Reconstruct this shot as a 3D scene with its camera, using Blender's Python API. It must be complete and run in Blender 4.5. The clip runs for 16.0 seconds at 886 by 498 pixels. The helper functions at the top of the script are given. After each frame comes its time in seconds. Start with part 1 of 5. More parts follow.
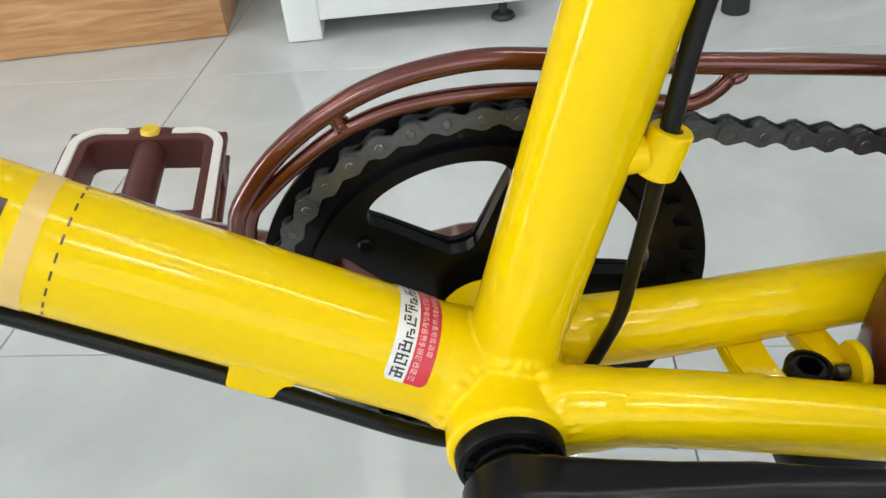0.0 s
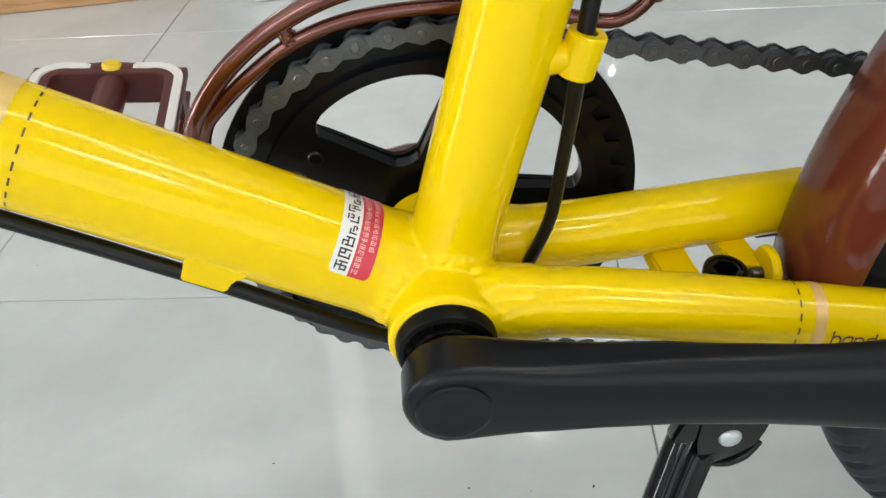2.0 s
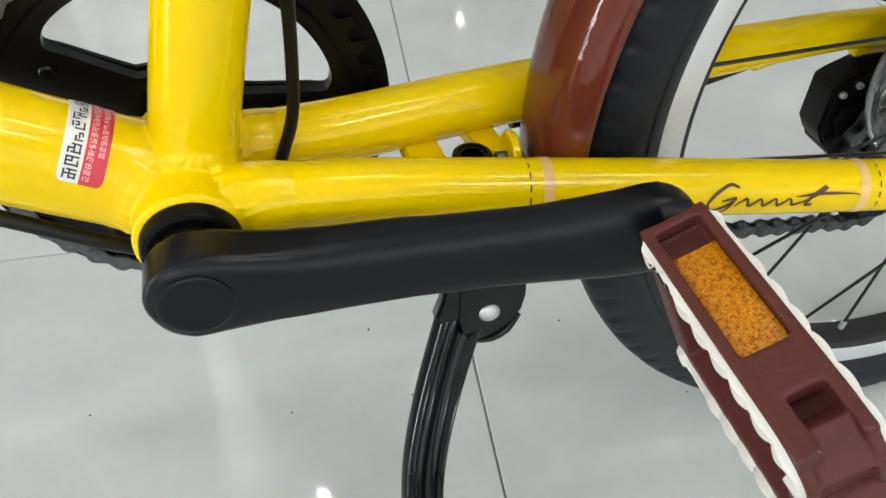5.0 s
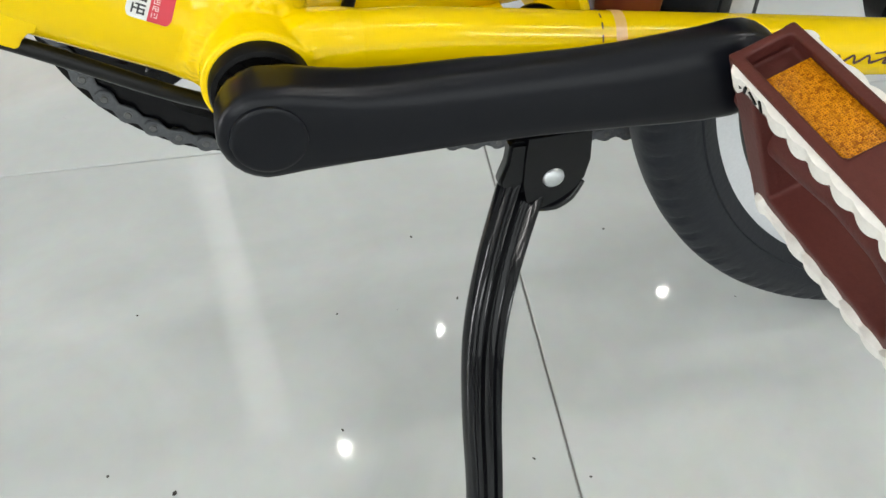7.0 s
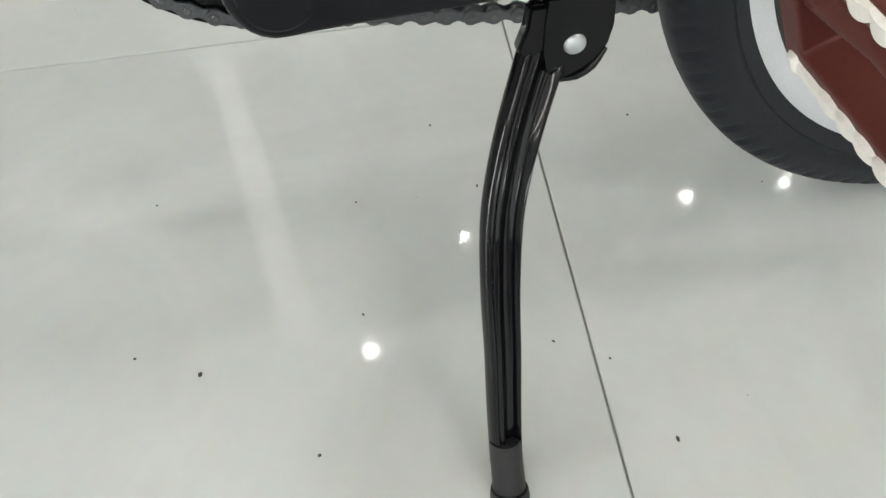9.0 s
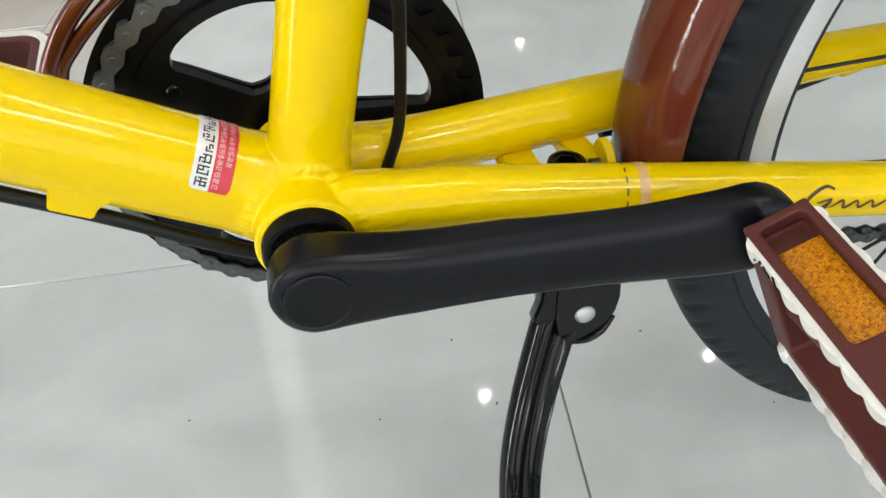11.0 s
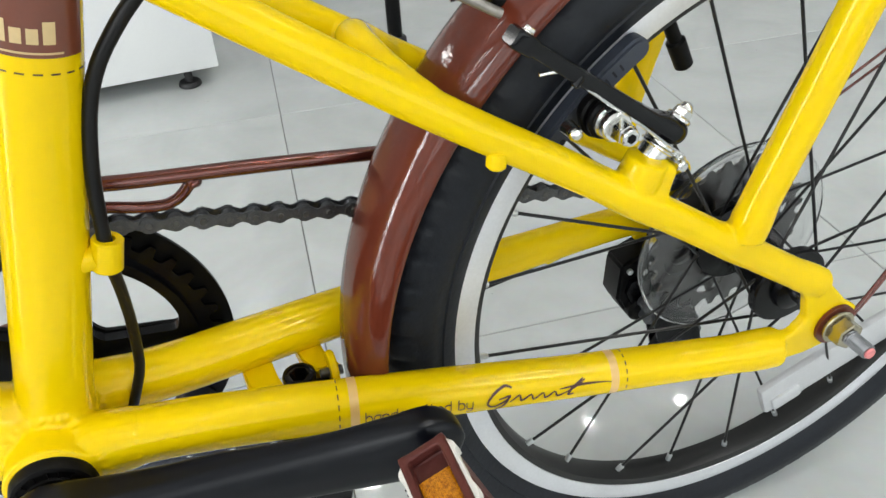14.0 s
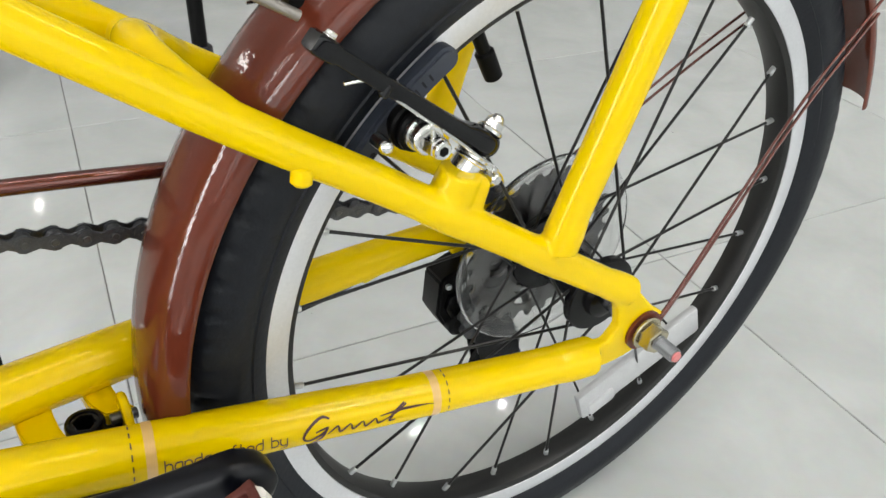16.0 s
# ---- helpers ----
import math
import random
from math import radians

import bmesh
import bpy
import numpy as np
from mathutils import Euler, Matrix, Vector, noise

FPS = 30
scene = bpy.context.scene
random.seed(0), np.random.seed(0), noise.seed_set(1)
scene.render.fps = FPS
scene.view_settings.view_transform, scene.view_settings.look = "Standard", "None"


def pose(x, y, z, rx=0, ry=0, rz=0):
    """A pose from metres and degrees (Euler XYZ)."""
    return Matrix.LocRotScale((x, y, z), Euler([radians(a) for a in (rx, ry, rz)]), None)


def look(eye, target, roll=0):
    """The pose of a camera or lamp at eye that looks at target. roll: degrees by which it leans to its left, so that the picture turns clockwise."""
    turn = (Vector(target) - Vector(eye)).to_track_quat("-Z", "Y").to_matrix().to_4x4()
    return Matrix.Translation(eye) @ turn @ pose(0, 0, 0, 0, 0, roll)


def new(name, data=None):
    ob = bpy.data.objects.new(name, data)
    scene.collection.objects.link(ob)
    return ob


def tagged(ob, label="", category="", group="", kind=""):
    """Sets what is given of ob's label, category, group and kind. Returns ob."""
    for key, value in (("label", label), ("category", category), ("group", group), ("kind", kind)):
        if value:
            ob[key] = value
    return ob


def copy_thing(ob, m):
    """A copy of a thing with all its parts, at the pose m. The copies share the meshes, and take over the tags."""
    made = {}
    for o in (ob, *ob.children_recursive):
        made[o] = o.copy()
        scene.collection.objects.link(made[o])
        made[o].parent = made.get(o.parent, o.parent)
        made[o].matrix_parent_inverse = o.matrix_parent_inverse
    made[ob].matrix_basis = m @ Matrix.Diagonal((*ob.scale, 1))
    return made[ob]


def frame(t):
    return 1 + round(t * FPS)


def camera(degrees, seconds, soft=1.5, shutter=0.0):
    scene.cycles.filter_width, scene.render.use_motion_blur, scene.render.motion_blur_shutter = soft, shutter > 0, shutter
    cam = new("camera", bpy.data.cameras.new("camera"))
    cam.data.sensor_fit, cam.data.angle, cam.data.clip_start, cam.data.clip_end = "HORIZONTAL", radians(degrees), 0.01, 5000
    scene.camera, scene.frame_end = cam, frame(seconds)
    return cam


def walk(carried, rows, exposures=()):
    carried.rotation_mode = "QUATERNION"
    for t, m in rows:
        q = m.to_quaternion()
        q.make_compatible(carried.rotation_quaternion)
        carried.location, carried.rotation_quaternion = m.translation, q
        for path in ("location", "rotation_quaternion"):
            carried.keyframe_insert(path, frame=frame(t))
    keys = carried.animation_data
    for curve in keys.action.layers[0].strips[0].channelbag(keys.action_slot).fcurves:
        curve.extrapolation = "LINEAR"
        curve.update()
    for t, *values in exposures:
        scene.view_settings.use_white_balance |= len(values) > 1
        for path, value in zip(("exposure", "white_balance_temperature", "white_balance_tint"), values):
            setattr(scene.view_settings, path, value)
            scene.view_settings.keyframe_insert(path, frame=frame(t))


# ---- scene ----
cam = camera(58.30, 16.0)
PATH = [
    (0, -0.0157, -0.2087, 0.4796, 53.52, 4.40, -3.17),
    (0.5, -0.0208, -0.2021, 0.4787, 52.87, 3.74, -3.49),
    (1, -0.0202, -0.2147, 0.4737, 52.79, 3.01, -3.08),
    (1.5, -0.0148, -0.2307, 0.4728, 52.26, 3.01, -4.01),
    (2, -0.0061, -0.2420, 0.4708, 51.59, 3.36, -4.70),
    (2.5, 0.0024, -0.2504, 0.4730, 51.27, 3.62, -6.17),
    (3, 0.0168, -0.2581, 0.4729, 48.94, 3.64, -8.86),
    (3.5, 0.0239, -0.2612, 0.4721, 48.08, 2.37, -11.38),
    (4, 0.0401, -0.2643, 0.4711, 47.72, 1.85, -13.45),
    (4.2, 0.0420, -0.2661, 0.4694, 47.78, 1.66, -14.12),
    (6.3, 0.0175, -0.2793, 0.4337, 48.47, 1.58, -15.49),
    (6.5, 0.0147, -0.2806, 0.4329, 48.39, 1.63, -15.15),
    (7, 0.0099, -0.2922, 0.4211, 45.48, 2.24, -14.11),
    (7.5, 0.0098, -0.2980, 0.4114, 42.20, 2.58, -13.84),
    (8, 0.0065, -0.2994, 0.4029, 39.02, 2.82, -13.54),
    (8.2, 0.0076, -0.3034, 0.3979, 37.41, 3.02, -13.50),
    (10.5, 0.0118, -0.2857, 0.4459, 47.25, 4.65, -12.44),
    (11, 0.0166, -0.2846, 0.4595, 49.89, 4.69, -12.16),
    (11.5, 0.0286, -0.2845, 0.4735, 51.02, 4.98, -12.02),
    (12, 0.0349, -0.2936, 0.4979, 52.41, 4.64, -12.55),
    (12.5, 0.0477, -0.3005, 0.5168, 52.83, 4.29, -13.87),
    (13, 0.0574, -0.3035, 0.5357, 54.30, 3.94, -15.34),
    (13.5, 0.0705, -0.3088, 0.5449, 54.71, 3.63, -17.48),
    (14, 0.0963, -0.3169, 0.5471, 54.64, 3.18, -20.87),
    (14.5, 0.1118, -0.3217, 0.5483, 54.71, 2.92, -22.83),
    (15, 0.1302, -0.3270, 0.5501, 55.18, 2.84, -24.69),
    (15.5, 0.1351, -0.3243, 0.5459, 55.35, 2.52, -26.44),
    (16, 0.1096, -0.2999, 0.5359, 55.54, -2.48, -32.49),
]
EXPOSURES = [(0, 0.07, 6450, 9), (3.5, 0.10, 6550, 9), (6.8, 0.12, 6550, 9), (8, 0.01, 6800, 10), (11, 0.12, 6550, 9), (13, 0.12, 6400, 9), (16, 0.13, 6700, 11)]
walk(cam, [(t, pose(*p)) for t, *p in PATH], EXPOSURES)

# The bicycle stands in its own axes: crank axle at the origin, x to the rear, y to the drive side, z up, in millimetres.
BIKE = pose(0, 0, 0.2637, 1.142, 2.831, 0.028)


# ---- world and lights ----
world = bpy.data.worlds.new("world")
scene.world = world
world.use_nodes = True
world.node_tree.nodes["Background"].inputs["Color"].default_value = (0.8, 0.85, 0.9, 1)
world.node_tree.nodes["Background"].inputs["Strength"].default_value = 0.1
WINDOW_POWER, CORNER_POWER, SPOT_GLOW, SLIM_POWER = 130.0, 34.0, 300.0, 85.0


def area_lamp(name, m, width, height, power, colour):
    data = bpy.data.lights.new(name, "AREA")
    data.shape, data.size, data.size_y, data.energy, data.color = "RECTANGLE", width, height, power, colour
    ob = new(name, data)
    ob.matrix_world = m
    return ob


# ---- materials ----
def material(name, colour, rough=0.4, metal=0.0, vary=0.06, scale=60.0, bump=0.0, bump_scale=400.0, coat=0.0, spec=0.5, speck=0.0, wear=0.1):
    """A painted, plastic, rubber or metal surface: colour and gloss vary at two sizes, with fine relief."""
    m = bpy.data.materials.new(name)
    m.use_nodes = True
    t = m.node_tree
    b = t.nodes["Principled BSDF"]
    at = t.nodes.new("ShaderNodeTexCoord")
    big, fine = t.nodes.new("ShaderNodeTexNoise"), t.nodes.new("ShaderNodeTexNoise")
    big.inputs["Scale"].default_value, big.inputs["Detail"].default_value = scale, 4
    fine.inputs["Scale"].default_value, fine.inputs["Detail"].default_value = bump_scale, 3
    for n in (big, fine):
        t.links.new(at.outputs["Object"], n.inputs["Vector"])
    add = t.nodes.new("ShaderNodeMath")
    add.operation = "MULTIPLY_ADD"
    add.inputs[1].default_value = 0.5
    t.links.new(fine.outputs["Fac"], add.inputs[0])
    half = t.nodes.new("ShaderNodeMath")
    half.operation = "MULTIPLY"
    half.inputs[1].default_value = 0.5
    t.links.new(big.outputs["Fac"], half.inputs[0])
    t.links.new(half.outputs[0], add.inputs[2])
    mix = t.nodes.new("ShaderNodeMix")
    mix.data_type = "RGBA"
    mix.inputs[6].default_value = (*[min(1.0, c * (1 - vary * 2)) for c in colour], 1)
    mix.inputs[7].default_value = (*[min(1.0, c * (1 + vary * 2)) for c in colour], 1)
    t.links.new(add.outputs[0], mix.inputs[0])
    t.links.new(mix.outputs[2], b.inputs["Base Color"])
    gloss = t.nodes.new("ShaderNodeMapRange")
    gloss.inputs["To Min"].default_value, gloss.inputs["To Max"].default_value = max(0.02, rough - wear * rough), min(1, rough + wear * rough)
    t.links.new(big.outputs["Fac"], gloss.inputs["Value"])
    t.links.new(gloss.outputs["Result"], b.inputs["Roughness"])
    b.inputs["Metallic"].default_value = metal
    b.inputs["Specular IOR Level"].default_value = spec
    b.inputs["Coat Weight"].default_value = coat
    b.inputs["Coat Roughness"].default_value = 0.05
    if bump:
        bn = t.nodes.new("ShaderNodeBump")
        bn.inputs["Strength"].default_value, bn.inputs["Distance"].default_value = bump, 0.0006
        t.links.new(fine.outputs["Fac"], bn.inputs["Height"])
        t.links.new(bn.outputs["Normal"], b.inputs["Normal"])
        t.links.new(bn.outputs["Normal"], b.inputs["Coat Normal"])
    return m


YELLOW = material("yellow paint", (0.84, 0.580, 0.0008), 0.5, 0, 0.012, 25, 0.0, 700, 1.0, 0.0)
WELDYELLOW = material("yellow paint over weld metal", (0.84, 0.580, 0.0008), 0.5, 0, 0.012, 25, 0.25, 190, 1.0, 0.0)
WELDYELLOW.node_tree.nodes["Bump"].inputs["Distance"].default_value = 0.0013
for paint in (YELLOW, WELDYELLOW):
    paint.node_tree.nodes["Principled BSDF"].inputs["Coat Roughness"].default_value = 0.11
    paint.node_tree.nodes["Principled BSDF"].inputs["Coat IOR"].default_value = 1.3
BROWN = material("brown metallic paint", (0.118, 0.023, 0.011), 0.5, 0.1, 0.08, 30, 0.30, 170, 0.8, 0.05)
GUARD = material("dark brown enamel", (0.125, 0.026, 0.016), 0.24, 0.7, 0.14, 30, 0.08, 900, 1.0, 0.4)
BLACK = material("satin black alloy", (0.0036, 0.0037, 0.0048), 0.24, 0, 0.15, 40, 0.05, 900, 0.0, 0.18)
PLASTIC = material("black plastic", (0.0036, 0.0035, 0.0036), 0.38, 0, 0.2, 40, 0.12, 500, 0.0, 0.12)
RUBBER = material("black tyre rubber", (0.0085, 0.0102, 0.0145), 0.5, 0, 0.3, 60, 0.4, 300, 0.0, 0.28)
HOUSING = material("black cable housing", (0.006, 0.006, 0.006), 0.3, 0, 0.1, 60, 0.05, 500, 0.0, 0.25)
CRANKBLACK = material("satin black forged alloy", (0.0026, 0.0032, 0.0056), 0.29, 0, 0.12, 40, 0.03, 900, 0.0, 0.24)
CHAINMETAL = material("dark oiled steel", (0.125, 0.13, 0.14), 0.42, 0.85, 0.25, 200, 0.2, 900)
PINMETAL = material("worn steel pin", (0.15, 0.15, 0.152), 0.36, 0.9, 0.2, 200, 0.1, 900)
STEEL = material("bright plated steel", (0.72, 0.72, 0.70), 0.2, 1, 0.1, 120, 0.1, 800)
SATIN = material("satin zinc", (0.62, 0.64, 0.65), 0.42, 0.9, 0.15, 200, 0.2, 700)
AXLE = material("dark chrome axle steel", (0.30, 0.30, 0.31), 0.14, 1, 0.15, 200, 0.1, 800)
GOLD = material("yellow zinc plated steel", (0.50, 0.45, 0.33), 0.25, 1, 0.15, 120, 0.1, 800)
RIMSIDE = material("brushed aluminium brake track", (0.70, 0.71, 0.74), 0.42, 0.5, 0.08, 40, 0.1, 500)
RIMBLACK = material("black anodised rim", (0.012, 0.012, 0.012), 0.42, 0.2, 0.15, 40, 0.1, 500)
SPOKE = material("black spoke steel", (0.02, 0.02, 0.02), 0.3, 0.6, 0.1, 200)
PEDALBROWN = material("dark brown moulded plastic", (0.085, 0.0195, 0.0155), 0.5, 0, 0.12, 50, 0.3, 700, 0.0, 0.32)
CREAM = material("cream rubber grip", (0.76, 0.735, 0.69), 0.6, 0, 0.08, 80, 0.3, 600)
PALE = material("pale translucent decal film", (0.74, 0.50, 0.16), 0.3, 0, 0.03, 60)
PINK = material("pale pink decal film", (0.78, 0.49, 0.17), 0.3, 0, 0.03, 60)
STITCH = material("dark brown decal ink", (0.07, 0.022, 0.01), 0.35, 0, 0.05, 60)
WHITE = material("white sticker film", (0.80, 0.79, 0.77), 0.35, 0, 0.03, 60)
RED = material("red sticker ink", (0.62, 0.035, 0.06), 0.35, 0, 0.05, 60)
INK = material("black sticker ink", (0.03, 0.03, 0.035), 0.4)
PINKWHITE = material("pale pink sticker ink", (0.80, 0.55, 0.55), 0.4)
LABELBROWN = material("brown head label", (0.15, 0.04, 0.02), 0.3, 0, 0.08, 50, 0.05, 500, 0.4)
YELLOWDOT = material("yellow plastic reflector", (0.80, 0.55, 0.01), 0.25, 0, 0.08, 200, 0.2, 900, 0.3)
TAGWHITE = material("white plastic reflector", (0.52, 0.525, 0.535), 0.3, 0, 0.08, 150, 0.3, 900, 0.3)
REDCAP = material("worn pink axle mark", (0.75, 0.22, 0.22), 0.4, 0, 0.2, 300)
COG = material("grey sprocket steel", (0.115, 0.113, 0.112), 0.35, 0.85, 0.2, 150, 0.1, 700)
KSBLACK = material("glossy black enamel", (0.0032, 0.0034, 0.0046), 0.08, 0, 0.1, 40, 0.0, 500, 0.0, 0.28)
PIPE = material("dull brown grey metal pipe", (0.30, 0.275, 0.25), 0.35, 0.8, 0.15, 200, 0.2, 700)
GILT = material("dull gold label print", (0.60, 0.44, 0.22), 0.4, 0, 0.1, 90)
PAD = material("grey black brake rubber", (0.034, 0.041, 0.058), 0.55, 0, 0.15, 60, 0.2, 400)
WALLWHITE = material("pale grey wall paint", (0.70, 0.705, 0.70), 0.7, 0, 0.03, 3, 0.2, 60)
CEILWHITE = material("white ceiling board", (0.80, 0.80, 0.79), 0.8, 0, 0.02, 3, 0.2, 60)
CABWHITE = material("white cabinet laminate", (0.80, 0.81, 0.81), 0.22, 0, 0.02, 6, 0.02, 200, 0.2)
FOOTBLACK = material("black rubber foot", (0.012, 0.012, 0.013), 0.5, 0, 0.2, 60, 0.2, 300)
ALU = material("grey aluminium window profile", (0.45, 0.46, 0.47), 0.4, 0.6, 0.05, 30)
DIRT = material("dark grit", (0.05, 0.045, 0.04), 0.9, 0, 0.3, 300)
DUST = material("grey tile joint", (0.21, 0.205, 0.195), 0.8, 0, 0.15, 40, 0.3, 300)


def amber_material():
    m = material("amber prism reflector", (0.80, 0.33, 0.008), 0.16, 0, 0.1, 300, 0, 400, 0.15, 0.3)
    t = m.node_tree
    b = t.nodes["Principled BSDF"]
    at, cell, bn = t.nodes.new("ShaderNodeTexCoord"), t.nodes.new("ShaderNodeTexVoronoi"), t.nodes.new("ShaderNodeBump")
    cell.inputs["Scale"].default_value, cell.inputs["Randomness"].default_value = 1250, 0.5
    bn.inputs["Strength"].default_value, bn.inputs["Distance"].default_value = 0.3, 0.0005
    t.links.new(at.outputs["Object"], cell.inputs["Vector"])
    t.links.new(cell.outputs["Distance"], bn.inputs["Height"])
    t.links.new(bn.outputs["Normal"], b.inputs["Normal"])
    # prism glints put into the colour: cells lighter or darker, each dark at its middle
    pick = t.nodes.new("ShaderNodeSeparateColor")
    t.links.new(cell.outputs["Color"], pick.inputs[0])
    ramp = t.nodes.new("ShaderNodeValToRGB")
    e = ramp.color_ramp.elements
    e[0].position, e[0].color = 0.08, (0.25, 0.075, 0.002, 1)
    e[1].position, e[1].color = 0.98, (0.64, 0.235, 0.004, 1)
    mid = e.new(0.4)
    mid.color = (0.46, 0.165, 0.003, 1)
    t.links.new(pick.outputs[0], ramp.inputs["Fac"])
    dot = t.nodes.new("ShaderNodeMapRange")
    dot.inputs["From Min"].default_value, dot.inputs["From Max"].default_value = 0.16, 0.34
    dot.inputs["To Min"].default_value, dot.inputs["To Max"].default_value = 0.35, 1.0
    t.links.new(cell.outputs["Distance"], dot.inputs["Value"])
    dim = t.nodes.new("ShaderNodeMix")
    dim.data_type, dim.blend_type = "RGBA", "MULTIPLY"
    dim.inputs[0].default_value = 1.0
    t.links.new(ramp.outputs["Color"], dim.inputs[6])
    t.links.new(dot.outputs["Result"], dim.inputs[7])
    t.links.new(dim.outputs[2], b.inputs["Base Color"])
    return m


AMBER = amber_material()


def clear_material():
    m = bpy.data.materials.new("clear spoke protector plastic")
    m.use_nodes = True
    b = m.node_tree.nodes["Principled BSDF"]
    b.inputs["Base Color"].default_value = (0.88, 0.885, 0.89, 1)
    b.inputs["Roughness"].default_value = 0.1
    b.inputs["Transmission Weight"].default_value = 1.0
    b.inputs["IOR"].default_value = 1.42
    return m


CLEAR = clear_material()


def tile_material():
    """Polished porcelain: pale grey with soft cloudy veins, each tile a little apart in tone."""
    m = bpy.data.materials.new("polished porcelain tile")
    m.use_nodes = True
    t = m.node_tree
    b = t.nodes["Principled BSDF"]
    at, info = t.nodes.new("ShaderNodeTexCoord"), t.nodes.new("ShaderNodeObjectInfo")
    shift = t.nodes.new("ShaderNodeVectorMath")
    shift.operation = "MULTIPLY_ADD"
    shift.inputs[1].default_value = (1, 1, 1)
    wide = t.nodes.new("ShaderNodeVectorMath")
    wide.operation = "SCALE"
    wide.inputs["Scale"].default_value = 37.0
    t.links.new(info.outputs["Random"], wide.inputs[0])
    t.links.new(at.outputs["Object"], shift.inputs[0])
    t.links.new(wide.outputs[0], shift.inputs[2])
    cloud, grain = t.nodes.new("ShaderNodeTexNoise"), t.nodes.new("ShaderNodeTexNoise")
    cloud.inputs["Scale"].default_value, cloud.inputs["Detail"].default_value, cloud.inputs["Distortion"].default_value = 6, 6, 1.2
    grain.inputs["Scale"].default_value, grain.inputs["Detail"].default_value = 90, 3
    t.links.new(shift.outputs[0], cloud.inputs["Vector"])
    t.links.new(shift.outputs[0], grain.inputs["Vector"])
    ramp = t.nodes.new("ShaderNodeValToRGB")
    ramp.color_ramp.elements[0].position, ramp.color_ramp.elements[1].position = 0.3, 0.72
    ramp.color_ramp.elements[0].color, ramp.color_ramp.elements[1].color = TILE_LOW, TILE_HIGH
    t.links.new(cloud.outputs["Fac"], ramp.inputs["Fac"])
    mix = t.nodes.new("ShaderNodeMix")
    mix.data_type, mix.blend_type = "RGBA", "MULTIPLY"
    mix.inputs[0].default_value = 0.10
    t.links.new(ramp.outputs["Color"], mix.inputs[6])
    t.links.new(grain.outputs["Color"], mix.inputs[7])
    t.links.new(mix.outputs[2], b.inputs["Base Color"])
    smear = t.nodes.new("ShaderNodeMapRange")
    smear.inputs["To Min"].default_value, smear.inputs["To Max"].default_value = 0.025, 0.07
    t.links.new(cloud.outputs["Fac"], smear.inputs["Value"])
    t.links.new(smear.outputs["Result"], b.inputs["Roughness"])
    b.inputs["Specular IOR Level"].default_value = 0.5
    return m


TILE_LOW, TILE_HIGH = (0.52, 0.54, 0.532, 1), (0.615, 0.638, 0.63, 1)
TILE = tile_material()


def pine_material():
    """Pine boards: warm bands of grain with darker knots."""
    m = bpy.data.materials.new("varnished pine")
    m.use_nodes = True
    t = m.node_tree
    b = t.nodes["Principled BSDF"]
    at, mapping = t.nodes.new("ShaderNodeTexCoord"), t.nodes.new("ShaderNodeMapping")
    mapping.inputs["Scale"].default_value = (1.5, 9, 14)
    t.links.new(at.outputs["Object"], mapping.inputs["Vector"])
    grain = t.nodes.new("ShaderNodeTexNoise")
    grain.inputs["Scale"].default_value, grain.inputs["Detail"].default_value, grain.inputs["Distortion"].default_value = 4, 6, 1.5
    t.links.new(mapping.outputs[0], grain.inputs["Vector"])
    ramp = t.nodes.new("ShaderNodeValToRGB")
    ramp.color_ramp.elements[0].position, ramp.color_ramp.elements[1].position = 0.3, 0.7
    ramp.color_ramp.elements[0].color, ramp.color_ramp.elements[1].color = (0.38, 0.18, 0.068, 1), (0.66, 0.38, 0.18, 1)
    t.links.new(grain.outputs["Fac"], ramp.inputs["Fac"])
    t.links.new(ramp.outputs["Color"], b.inputs["Base Color"])
    b.inputs["Roughness"].default_value = 0.4
    return m


PINE = pine_material()


def glow_material(name, colour, strength):
    m = bpy.data.materials.new(name)
    m.use_nodes = True
    b = m.node_tree.nodes["Principled BSDF"]
    b.inputs["Base Color"].default_value = (0.8, 0.8, 0.8, 1)
    b.inputs["Emission Color"].default_value = (*colour, 1)
    b.inputs["Emission Strength"].default_value = strength
    return m


SPOTGLOW = glow_material("lit lamp lens", (1.0, 0.98, 0.95), SPOT_GLOW)
PANELGLOW = glow_material("dim panel diffuser", (1.0, 0.98, 0.95), 1.5)
BRIGHTGLOW = glow_material("bright panel diffuser", (1.0, 0.98, 0.95), 26.0)
BATTENGLOW = glow_material("lit panel diffuser", (1.0, 0.98, 0.95), 20.0)


# ---- shapes ----
MM = 0.001


def mesh_of(name, bm, mat, sharp=0.6):
    bmesh.ops.recalc_face_normals(bm, faces=bm.faces)
    for f in bm.faces:
        f.smooth = True
    for e in bm.edges:
        if len(e.link_faces) == 2 and e.calc_face_angle(0) > sharp:
            e.smooth = False
    data = bpy.data.meshes.new(name)
    bm.to_mesh(data)
    bm.free()
    data.materials.append(mat)
    return data


def part(name, bm, mat, parent=None, label="", sharp=0.6):
    """One mesh object from a bmesh, under its thing or part."""
    ob = new(name, mesh_of(name, bm, mat, sharp))
    ob.parent = parent
    return tagged(ob, label)


def empty(name, parent=None, m=None):
    ob = new(name)
    ob.parent = parent
    ob.empty_display_size = 0.02
    if m is not None:
        ob.matrix_basis = m
    return ob


